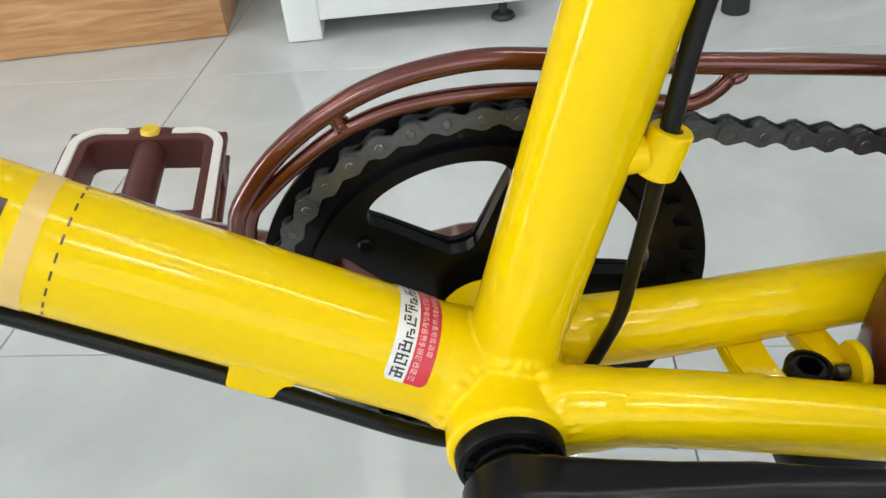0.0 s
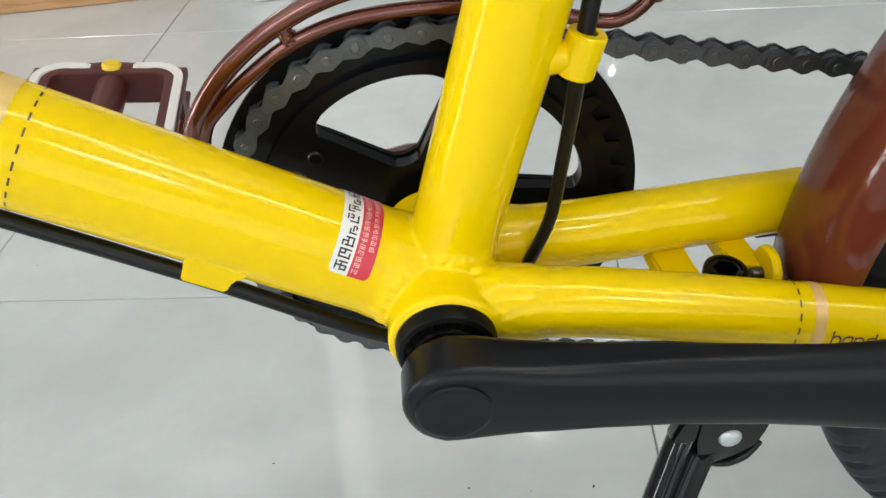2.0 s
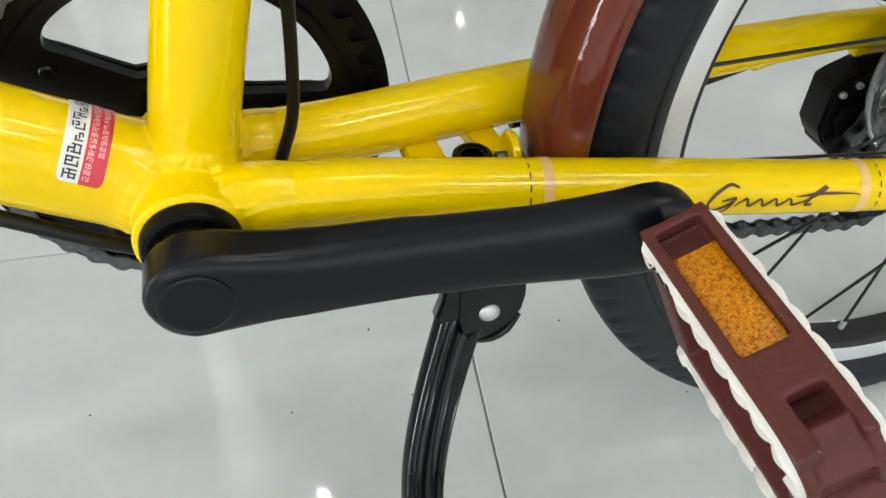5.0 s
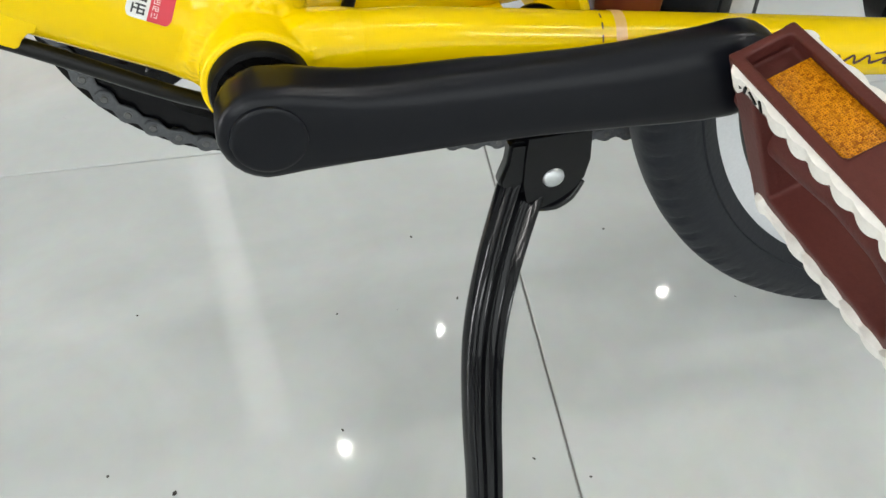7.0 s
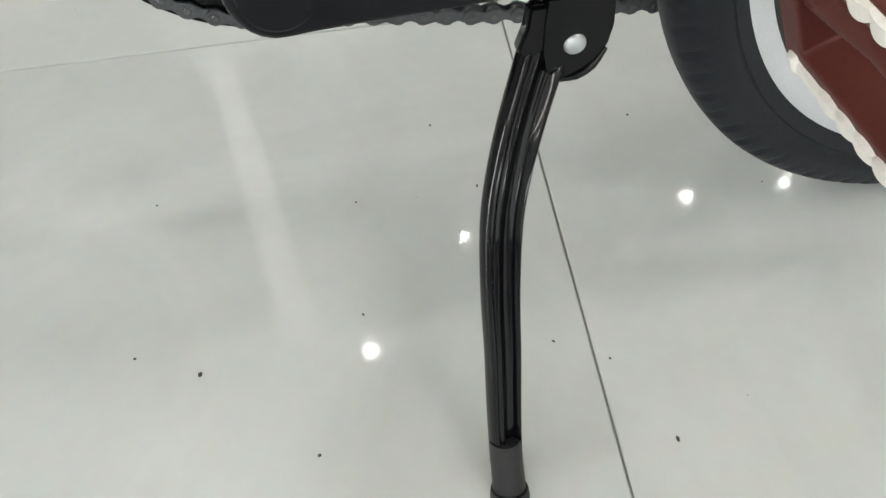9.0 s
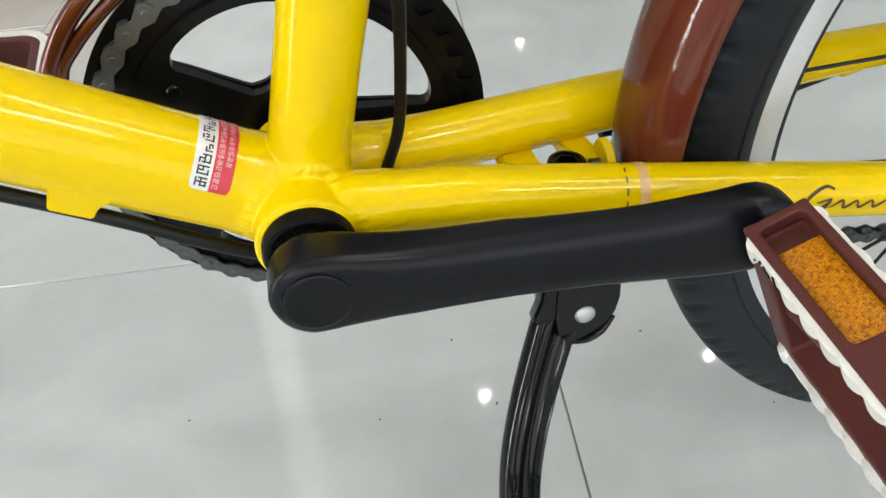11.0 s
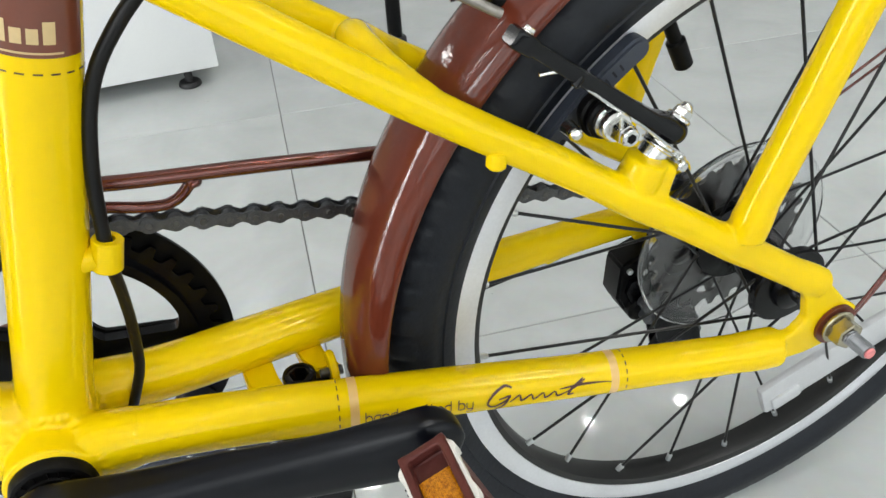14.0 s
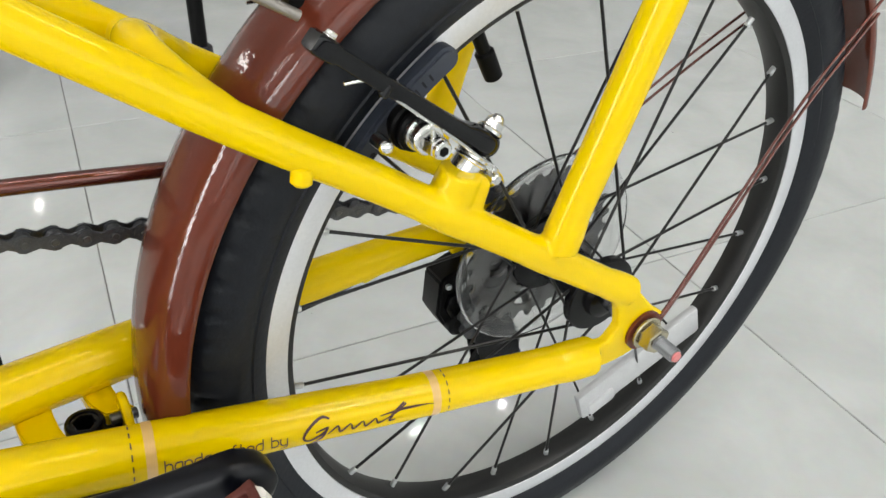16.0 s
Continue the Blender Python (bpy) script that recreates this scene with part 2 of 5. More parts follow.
def smooth_line(points, step=4.0):
    """Points along a smooth curve through the given ones."""
    p = [Vector(q) for q in points]
    if len(p) < 3:
        count = max(2, int((p[1] - p[0]).length / step))
        return [p[0].lerp(p[1], i / count) for i in range(count + 1)]
    ends = [p[0] * 2 - p[1]] + p + [p[-1] * 2 - p[-2]]
    out = []
    for a, b, c, d in zip(ends, ends[1:], ends[2:], ends[3:]):
        count = max(2, int((c - b).length / step))
        for i in range(count):
            u = i / count
            out.append(0.5 * (2 * b + (c - a) * u + (2 * a - 5 * b + 4 * c - d) * u * u + (3 * b - a - 3 * c + d) * u**3))
    return out + [p[-1]]


class Tube:
    """A round bar along a curve, in millimetres; spot() finds places on its skin."""

    def __init__(self, points, radius, up=(0, 0, 1), step=4.0, straight=False):
        self.line = [Vector(q) for q in points] if straight else smooth_line(points, step)
        self.far = [0.0]
        for a, b in zip(self.line, self.line[1:]):
            self.far.append(self.far[-1] + (b - a).length)
        whole = self.far[-1] or 1.0
        stops = radius if isinstance(radius, (list, tuple)) else [radius, radius]
        self.radii = []
        for f in self.far:
            u = f / whole * (len(stops) - 1)
            i = min(int(u), len(stops) - 2)
            self.radii.append(stops[i] + (stops[i + 1] - stops[i]) * (u - i))
        self.ways, self.ups = [], []
        last = Vector(up)
        for i, q in enumerate(self.line):
            way = (self.line[min(i + 1, len(self.line) - 1)] - self.line[max(i - 1, 0)]).normalized()
            last = (last - way * last.dot(way)).normalized()
            self.ways.append(way)
            self.ups.append(last)

    def spot(self, far, angle, lift=0.0):
        """The place at a distance along the bar and an angle in radians from its up side, towards its left."""
        i = 0
        while i < len(self.far) - 2 and self.far[i + 1] < far:
            i += 1
        u = (far - self.far[i]) / max(1e-6, self.far[i + 1] - self.far[i])
        mid = self.line[i].lerp(self.line[i + 1], u)
        r = self.radii[i] + (self.radii[i + 1] - self.radii[i]) * u + lift
        n = self.ups[i].lerp(self.ups[i + 1], u).normalized()
        s = self.ways[i].lerp(self.ways[i + 1], u).normalized().cross(n)
        return mid + (n * math.cos(angle) + s * math.sin(angle)) * r

    def add(self, bm, sides=24, round_ends=False, squash=1.0):
        rings = []
        rows = list(range(len(self.line)))
        for i in rows:
            n, s = self.ups[i], self.ways[i].cross(self.ups[i])
            r = self.radii[i]
            ring = [bm.verts.new((self.line[i] + (n * math.cos(a) * squash + s * math.sin(a)) * r) * MM) for a in (math.tau * k / sides for k in range(sides))]
            rings.append(ring)
        for a, b in zip(rings, rings[1:]):
            for k in range(sides):
                bm.faces.new((a[k], a[(k + 1) % sides], b[(k + 1) % sides], b[k]))
        for ring, way, q, r in ((rings[0], -self.ways[0], self.line[0], self.radii[0]), (rings[-1], self.ways[-1], self.line[-1], self.radii[-1])):
            tip = bm.verts.new((q + way * r * (0.5 if round_ends else 0.0)) * MM)
            for k in range(sides):
                bm.faces.new((ring[k], ring[(k + 1) % sides], tip))
        return bm


def tube(points, radius, sides=20, **options):
    return Tube(points, radius, **options).add(bmesh.new(), sides)


def rod(bm, a, b, r0, r1=None, sides=20, chamfer=0.0):
    """A straight bar between two places, with chamfered ends."""
    a, b = Vector(a), Vector(b)
    r1 = r0 if r1 is None else r1
    way = (b - a).normalized()
    up = Vector((0, 0, 1)) if abs(way.z) < 0.9 else Vector((1, 0, 0))
    if chamfer:
        t = Tube([a, a + way * chamfer, b - way * chamfer, b], 1, up, straight=True)
        t.radii = [r0 - chamfer, r0, r1, r1 - chamfer]
    else:
        t = Tube([a, b], 1, up, straight=True)
        t.radii = [r0, r1]
    return t.add(bm, sides)


def block(bm, mid, size, turn=None, bevel=0.0, segments=2):
    """A box of the given size in millimetres, with rounded edges."""
    m = Matrix.Translation(Vector(mid) * MM) @ (turn.to_4x4() if turn else Matrix()) @ Matrix.Diagonal((*[s * MM for s in size], 1))
    made = bmesh.ops.create_cube(bm, size=1.0, matrix=m)["verts"]
    if bevel:
        edges = list({e for v in made for e in v.link_edges})
        bmesh.ops.bevel(bm, geom=edges, offset=bevel * MM, segments=segments, profile=0.5, affect="EDGES")
    return bm


def lathe(bm, mid, profile, sides=48, closed=False):
    """Turns rows of (y, radius) round an axle along y through mid."""
    rings = []
    for y, r in profile:
        rings.append([bm.verts.new(((mid[0] + r * math.cos(a)) * MM, (mid[1] + y) * MM, (mid[2] + r * math.sin(a)) * MM)) for a in (math.tau * k / sides for k in range(sides))])
    pairs = list(zip(rings, rings[1:])) + ([(rings[-1], rings[0])] if closed else [])
    for a, b in pairs:
        for k in range(sides):
            bm.faces.new((a[k], a[(k + 1) % sides], b[(k + 1) % sides], b[k]))
    if not closed:
        for ring in (rings[0], rings[-1]):
            bm.faces.new(ring)
    return bm


def plate(bm, outline, y0, y1, holes=(), place=None):
    """A flat plate in the x-z plane from y0 to y1, with holes."""
    place = place or Matrix()
    loops = [outline, *holes]
    edges = []
    for loop in loops:
        vs = [bm.verts.new((x * MM, y0 * MM, z * MM)) for x, z in loop]
        edges += [bm.edges.new((a, b)) for a, b in zip(vs, vs[1:] + vs[:1])]
    faces = [g for g in bmesh.ops.triangle_fill(bm, use_beauty=True, use_dissolve=False, edges=edges)["geom"] if isinstance(g, bmesh.types.BMFace)]
    base = list({v for f in faces for v in f.verts})
    made = bmesh.ops.extrude_face_region(bm, geom=faces)["geom"]
    top = [g for g in made if isinstance(g, bmesh.types.BMVert)]
    bmesh.ops.translate(bm, verts=top, vec=(0, (y1 - y0) * MM, 0))
    bmesh.ops.transform(bm, matrix=place, verts=base + top)
    return bm


def slab(bm, outline, z0, z1, holes=()):
    """A flat plate in the x-y plane between two heights."""
    turned = [[(x, -y) for x, y in loop] for loop in (outline, *holes)]
    return plate(bm, turned[0], z0, z1, turned[1:], Matrix.Rotation(radians(90), 4, "X"))


def ring_points(r, count, start=0.0, mid=(0, 0)):
    return [(mid[0] + r * math.cos(start + math.tau * k / count), mid[1] + r * math.sin(start + math.tau * k / count)) for k in range(count)]


def skin_patch(bm, t, far0, far1, ang0, ang1, lift=0.25, cols=3, rows=12):
    """A thin film laid on a tube's skin."""
    grid = [[bm.verts.new(t.spot(far0 + (far1 - far0) * i / cols, ang0 + (ang1 - ang0) * j / rows, lift) * MM) for j in range(rows + 1)] for i in range(cols + 1)]
    for i in range(cols):
        for j in range(rows):
            bm.faces.new((grid[i][j], grid[i + 1][j], grid[i + 1][j + 1], grid[i][j + 1]))
    return bm


def skin_stroke(bm, t, points, wide, lift=0.4):
    """A drawn line on a tube's skin: points are (distance along, angle, pen width factor)."""
    line = smooth_line([(p[0], p[1] * 10, p[2]) for p in points], 0.8)
    edges = []
    for i, q in enumerate(line):
        a, b = line[max(i - 1, 0)], line[min(i + 1, len(line) - 1)]
        way = Vector((b.x - a.x, b.y - a.y)).normalized()
        side = Vector((-way.y, way.x)) * wide * q.z
        edges.append([bm.verts.new(t.spot(q.x + s * side.x, (q.y + s * side.y) / 10, lift) * MM) for s in (-0.5, 0.5)])
    for a, b in zip(edges, edges[1:]):
        bm.faces.new((a[0], a[1], b[1], b[0]))
    return bm


def bead(t, far, thick=1.8, spread=3.6, sides=12, count=150, shell=0.0):
    """A soft, lumpy weld fillet round a tube at a distance along it, or where it leaves a cross shell of that radius."""
    bm = bmesh.new()
    rings = []
    for k in range(count):
        a = math.tau * k / count
        far_k = far + 1.4 * math.sin(3 * a + 0.5)
        if shell:
            far_k = next((f * 0.5 for f in range(120) if math.hypot(t.spot(f * 0.5, a).x, t.spot(f * 0.5, a).z) > shell), far) + 0.6 * math.sin(5 * a)
        mid = t.spot(far_k, a, -0.8)
        out = (mid - t.spot(far_k, a, -4)).normalized()
        way = (t.spot(far_k + 1, a) - t.spot(far_k, a)).normalized()
        ring = []
        for j in range(sides):
            b = math.tau * j / sides
            q = mid + (out * math.cos(b) + way * spread * math.sin(b)) * thick
            ripple = 0.75 * thick * abs(math.sin(a * t.radii[0] * math.pi / 4.2 + noise.noise(q * 0.2) * 2.0)) - 0.28 * thick
            lump = noise.noise(q * 0.22) * 0.8 + noise.noise(q * 0.5) * 0.5 + ripple
            ring.append(bm.verts.new((q + out * max(0.0, math.cos(b)) * lump) * MM))
        rings.append(ring)
    for i, a in enumerate(rings):
        b = rings[(i + 1) % count]
        for k in range(sides):
            bm.faces.new((a[k], a[(k + 1) % sides], b[(k + 1) % sides], b[k]))
    return bm


def stub(t, far0, far1, radii):
    """A sleeve round a stretch of a tube, for a welded joint."""
    count = 8
    line = [t.spot(far0 + (far1 - far0) * i / count, 0, 0).lerp(t.spot(far0 + (far1 - far0) * i / count, math.pi, 0), 0.5) for i in range(count + 1)]
    return Tube(line, radii, up=t.ups[0], straight=True)


def joint(name, bm, parent, soft=9, voxel=0.0011, mat=WELDYELLOW, label="smooth painted weld joint"):
    """Pieces melted into one smooth welded or moulded body."""
    ob = part(name, bm, mat, parent, label, 3.0)
    melt = ob.modifiers.new("melt", "REMESH")
    melt.mode, melt.voxel_size, melt.use_smooth_shade = "VOXEL", voxel, True
    even = ob.modifiers.new("even", "SMOOTH")
    even.factor, even.iterations = 0.5, soft
    return ob


# ---- the shop ----
def room():
    x0, x1, y0, y1, high = -4.0, 5.0, -3.6, 7.6, 2.95
    slab = bmesh.new()
    block(slab, ((x0 + x1) * 500, (y0 + y1) * 500, -55.2), ((x1 - x0) * 1000 + 400, (y1 - y0) * 1000 + 400, 107))
    floor = part("floor", slab, DUST)
    tagged(floor, "polished pale grey porcelain tiles with thin dark joints", "floor", kind="structure")
    for name, mid, size in (
        ("wall_east", (x1 + 0.1, (y0 + y1) / 2, high / 2), (0.2, y1 - y0 + 0.4, high)),
        ("wall_north", ((x0 + x1) / 2, y1 + 0.1, high / 2), (x1 - x0, 0.2, high)),
    ):
        tagged(part(name, block(bmesh.new(), [v * 1000 for v in mid], [v * 1000 for v in size]), WALLWHITE), "plain grey painted shop wall", "wall", kind="structure")
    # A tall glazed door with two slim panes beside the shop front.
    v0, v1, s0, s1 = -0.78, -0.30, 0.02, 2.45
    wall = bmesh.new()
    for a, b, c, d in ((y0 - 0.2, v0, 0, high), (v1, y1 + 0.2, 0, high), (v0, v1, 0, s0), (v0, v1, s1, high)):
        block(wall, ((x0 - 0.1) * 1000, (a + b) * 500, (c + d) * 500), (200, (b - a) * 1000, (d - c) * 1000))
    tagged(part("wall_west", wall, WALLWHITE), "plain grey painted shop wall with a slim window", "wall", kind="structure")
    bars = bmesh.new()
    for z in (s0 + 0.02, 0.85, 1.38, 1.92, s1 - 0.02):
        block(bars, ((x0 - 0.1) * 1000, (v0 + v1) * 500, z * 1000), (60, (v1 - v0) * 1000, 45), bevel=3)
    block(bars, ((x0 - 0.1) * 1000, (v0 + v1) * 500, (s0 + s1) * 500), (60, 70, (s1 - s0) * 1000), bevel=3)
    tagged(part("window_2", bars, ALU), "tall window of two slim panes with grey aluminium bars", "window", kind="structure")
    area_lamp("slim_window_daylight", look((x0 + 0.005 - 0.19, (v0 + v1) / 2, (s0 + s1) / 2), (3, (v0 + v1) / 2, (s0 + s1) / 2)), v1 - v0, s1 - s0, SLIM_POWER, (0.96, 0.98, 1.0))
    # The street side, unseen: a wide glazed front assumed as the main soft light.
    wall = bmesh.new()
    w0, w1, z0, z1 = -3.85, 4.85, 0.35, 2.6
    for a, b, c, d in ((x0, w0, 0, high), (w1, x1, 0, high), (w0, w1, 0, z0), (w0, w1, z1, high)):
        block(wall, ((a + b) * 500, (y0 - 0.1) * 1000, (c + d) * 500), ((b - a) * 1000, 200, (d - c) * 1000))
    tagged(part("wall_south", wall, WALLWHITE), "grey painted shop front wall round a wide window", "wall", kind="structure")
    # Bars are set close to break up the window's reflection.
    bars = bmesh.new()
    for k in range(9):
        block(bars, ((w0 + 0.03 + (w1 - w0 - 0.06) * k / 8) * 1000, (y0 - 0.1) * 1000, (z0 + z1) * 500), (90, 80, (z1 - z0) * 1000), bevel=3)
    for z in (z0 + 0.03, 1.95, z1 - 0.03):
        block(bars, ((w0 + w1) * 500, (y0 - 0.1) * 1000, z * 1000), ((w1 - w0) * 1000, 70, 60), bevel=3)
    window = part("window_1", bars, ALU)
    tagged(window, "assumed wide shop window, out of view, with grey aluminium bars", "window", kind="structure")
    tagged(part("ceiling", block(bmesh.new(), ((x0 + x1) * 500, (y0 + y1) * 500, high * 1000 + 50), ((x1 - x0) * 1000 + 400, (y1 - y0) * 1000 + 400, 100)), CEILWHITE), "flat white ceiling", "ceiling", kind="structure")
    area_lamp("assumed_daylight", look(((w0 + w1) / 2, y0 - 0.19, (z0 + z1) / 2), ((w0 + w1) / 2, 5, (z0 + z1) / 2)), w1 - w0, z1 - z0, WINDOW_POWER, (0.92, 0.98, 0.98))
    # an added lamp brightens one end of the front for the mudguard's highlight
    area_lamp("corner_highlight_lamp", look((-2.7, y0 - 0.17, 2.2), (-2.7, 5, 2.2)), 1.5, 0.7, CORNER_POWER, (0.94, 0.98, 1.0))
    return floor, high


FLOOR, CEILING_Z = room()


def spot_light():
    lamp = empty("ceiling_spotlight")
    bm = bmesh.new()
    rod(bm, (0, 0, 0), (0, 0, -12), 46, 43, 32, 2)
    part("trim_ring", bm, CEILWHITE, lamp)
    bm = bmesh.new()
    rod(bm, (0, 0, -11), (0, 0, -15), 17, 16, 32)
    part("lens", bm, SPOTGLOW, lamp, "round lit lens")
    return tagged(lamp, "small round white recessed ceiling spotlight, switched on", "ceiling light", "ceiling spotlights")


FIRST_SPOT = spot_light()
SPOTS = [(-0.07, 1.86), (0.55, 2.45), (1.82, 2.38), (2.38, 2.32), (2.88, 2.12), (1.82, 0.95), (-1.18, 1.28), (1.94, 6.5), (0.43, 6.0)]
SPOTS += [(1.32, 0.28), (1.55, -0.35), (1.61, 0.5), (1.42, -1.19), (0.12, -1.34), (-0.9, -1.2)]
for i, (x, y) in enumerate(SPOTS):
    spot_at = pose(x, y, CEILING_Z)
    if i:
        copy_thing(FIRST_SPOT, spot_at)
    else:
        FIRST_SPOT.matrix_basis = spot_at


def panel_light(x, y, wide, long, turn, glow):
    lamp = empty("ceiling_panel", None, pose(x, y, CEILING_Z, 0, 0, turn))
    part("tray", block(bmesh.new(), (0, 0, -10), (wide * 1000 + 40, long * 1000 + 40, 20), bevel=3), CEILWHITE, lamp)
    part("diffuser", block(bmesh.new(), (0, 0, -21), (wide * 1000 - 20, long * 1000 - 20, 6), bevel=2), glow, lamp, "long lit frosted diffuser")
    return tagged(lamp, "long recessed ceiling panel light with a frosted cover", "ceiling light", "ceiling panels")


panel_light(-0.59, 3.7, 0.2, 3.4, 6.7, PANELGLOW)
panel_light(1.24, -1.87, 0.34, 0.58, 90, BRIGHTGLOW)
panel_light(1.85, -0.4, 0.18, 1.4, 90, BATTENGLOW)
panel_light(0.83, -0.15, 0.16, 0.75, 90, BATTENGLOW)
# Added fill panel, unseen: brightens the back floor and the pine box.
panel_light(-3.5, 5.2, 0.2, 3.4, 0, BATTENGLOW)
panel_light(-2.9, -1.3, 0.12, 1.2, 90, BATTENGLOW)
panel_light(-2.9, -1.75, 0.1, 1.2, 90, BATTENGLOW)
panel_light(-1.9, -0.05, 0.08, 0.8, 90, BATTENGLOW)


def white_cabinet():
    """A white display cabinet on levelling feet; its end panel reaches the floor."""
    cab = empty("white_cabinet", None, pose(0, 0, 0))
    part("body", block(bmesh.new(), (-32, 1298, 290), (408, 505, 515), bevel=4), CABWHITE, cab)
    part("side_panel", block(bmesh.new(), (-207, 1297, 276), (57, 509, 550), bevel=4), CABWHITE, cab, "white end panel that reaches down to the floor")
    for x, y in ((118, 1068), (118, 1500)):
        bm = bmesh.new()
        rod(bm, (x, y, 1), (x, y, 10), 20, 19, 24, 2)
        rod(bm, (x, y, 9), (x, y, 34), 7, 7, 16)
        part("foot", bm, FOOTBLACK, cab, "black rubber levelling foot")
    return tagged(cab, "white laminate display cabinet standing on black levelling feet", "cabinet")


def pine_box():
    box = empty("pine_box", None, pose(-0.345, 1.105, 0, 0, 0, 3))
    part("front_board", block(bmesh.new(), (-400, 12, 180), (800, 24, 358), bevel=2), PINE, box)
    part("side_board", block(bmesh.new(), (-12, 252, 180), (24, 454, 358), bevel=2), PINE, box)
    part("top_board", block(bmesh.new(), (-400, 240, 372), (800, 480, 24), bevel=2), PINE, box)
    return tagged(box, "large varnished pine wood box standing on the tiles", "box")


def stand_leg():
    leg = empty("display_stand", None, pose(0.478, 1.0, 0))
    bm = bmesh.new()
    rod(bm, (0, 0, 0), (0, 0, 46), 22, 20, 24, 3)
    part("foot", bm, FOOTBLACK, leg)
    bm = bmesh.new()
    rod(bm, (0, 0, 40), (0, 0, 900), 13, 13, 20)
    part("post", bm, PLASTIC, leg)
    return tagged(leg, "black upright post of a display stand with a rubber foot", "stand")


white_cabinet(), pine_box(), stand_leg()

# ---- bicycle ----
bicycle = empty("bicycle", None, BIKE)
tagged(bicycle, "bright yellow city bicycle with brown mudguard, resting on its kickstand", "bicycle")

# frame tubes
DOWN = Tube([(-6, 0, 3), (-330, 0, 168)], 21.5)
SEAT = Tube([(0.2, 0, -2), (58, 0, 260)], 16.8, up=(0, -1, 0))
STAY_LINE = [(14, -19, 4), (60, -21.5, 2.8), (131, -29, -2.6), (206, -39.5, -6.8), (262, -48.3, -9.5), (345, -61, -11.8), (376, -65, -12)]
LOWER_L = Tube(STAY_LINE, [14, 13.6, 13.2, 12.6, 11.7, 11.2, 11])
LOWER_R = Tube([(14, 19, 2.5), (60, 22, 2.8), (98, 27, 3.4), (150, 34, 4), (206, 43, 2.5), (270, 54, 0), (345, 64, -2), (390, 67, -4)], [14.4, 14.2, 14, 13.4, 12.2, 11.2, 10.4])
UPPER_LINE = [(51, -9, 235), (109, -20, 198.6), (189, -35, 149.6), (241, -42, 119.6), (300, -53, 84.6), (373.4, -62, 40), (394, -65, 29)]
UPPER_L = Tube(UPPER_LINE, [8.6, 8.6, 8.5, 8.4, 8.4, 8.4])
UPPER_R = Tube([(x, -y, z) for x, y, z in UPPER_LINE], [8.6, 8.6, 8.5, 8.4, 8.4, 8.4])
RACK_L = Tube([(337.6, -60.4, 78), (351, -62, 129), (371, -62, 200), (388, -62, 262)], 9.2)
part("down_tube", DOWN.add(bmesh.new(), 48), YELLOW, bicycle, "thick yellow painted down tube")
part("seat_tube", SEAT.add(bmesh.new(), 40), YELLOW, bicycle)
part("chain_stay", LOWER_L.add(bmesh.new(), 36), YELLOW, bicycle)
part("chain_stay", LOWER_R.add(bmesh.new(), 36), YELLOW, bicycle)
part("seat_stay", UPPER_L.add(bmesh.new(), 32), YELLOW, bicycle)
part("seat_stay", UPPER_R.add(bmesh.new(), 32), YELLOW, bicycle)
part("rack_stay", RACK_L.add(bmesh.new(), 28), YELLOW, bicycle)
part("rack_stay", Tube([(x, -y, z) for x, y, z in ((337.6, -60.4, 78), (351, -62, 129), (371, -62, 200), (388, -62, 262))], 9.2).add(bmesh.new(), 28), YELLOW, bicycle)
bm = tube([(182, -32, 154.5), (170, -23.5, 164.5), (163, -9, 171), (163, 9, 171), (170, 23.5, 164.5), (182, 32, 154.5)], 8.4, 24, up=(1, 0, 0))
BRIDGE = bm
shell = lathe(bmesh.new(), (0, 0, 0), [(-34.4, 17), (-34.4, 19.4), (-33.6, 20.4), (33.6, 20.4), (34.4, 19.4), (34.4, 17)], 64)
part("bottom_bracket_shell", shell, YELLOW, bicycle)
for t in (UPPER_L, UPPER_R):
    at = min(range(len(t.line)), key=lambda i: (t.line[i] - Vector((174, t.line[0].y * 4, 159))).length)
    stub(t, t.far[at] - 34, t.far[at] + 30, [7.8, 8.7, 8.9, 8.7, 7.8]).add(BRIDGE, 28)
joint("stay_bridge", BRIDGE, bicycle, 30, mat=YELLOW)
bm = bmesh.new()
stub(DOWN, 0, 25, [22.8, 22.6, 22.2, 21.2]).add(bm, 40)
stub(SEAT, 0, 36, [18.2, 18.2, 18.0, 17.2, 16.4]).add(bm, 40)
stub(LOWER_L, 0, 30, [15.8, 15.6, 15, 13.0]).add(bm, 32)
stub(LOWER_R, 0, 30, [15.8, 15.6, 15, 13.0]).add(bm, 32)
rod(bm, (0, -34.2, 0), (0, 34.2, 0), 21.4, 21.4, 48, 1.2)
for t, far, thick in ((DOWN, 22, 2.0), (SEAT, 25, 2.1), (LOWER_L, 11, 2.2), (LOWER_R, 11, 2.2)):
    seam = bead(t, far, thick, 1.9, 14, 180, 23.0)
    data = bpy.data.meshes.new("seam")
    seam.to_mesh(data)
    seam.free()
    bm.from_mesh(data)
    bpy.data.meshes.remove(data)
joint("weld", bm, bicycle, 4, 0.0008)
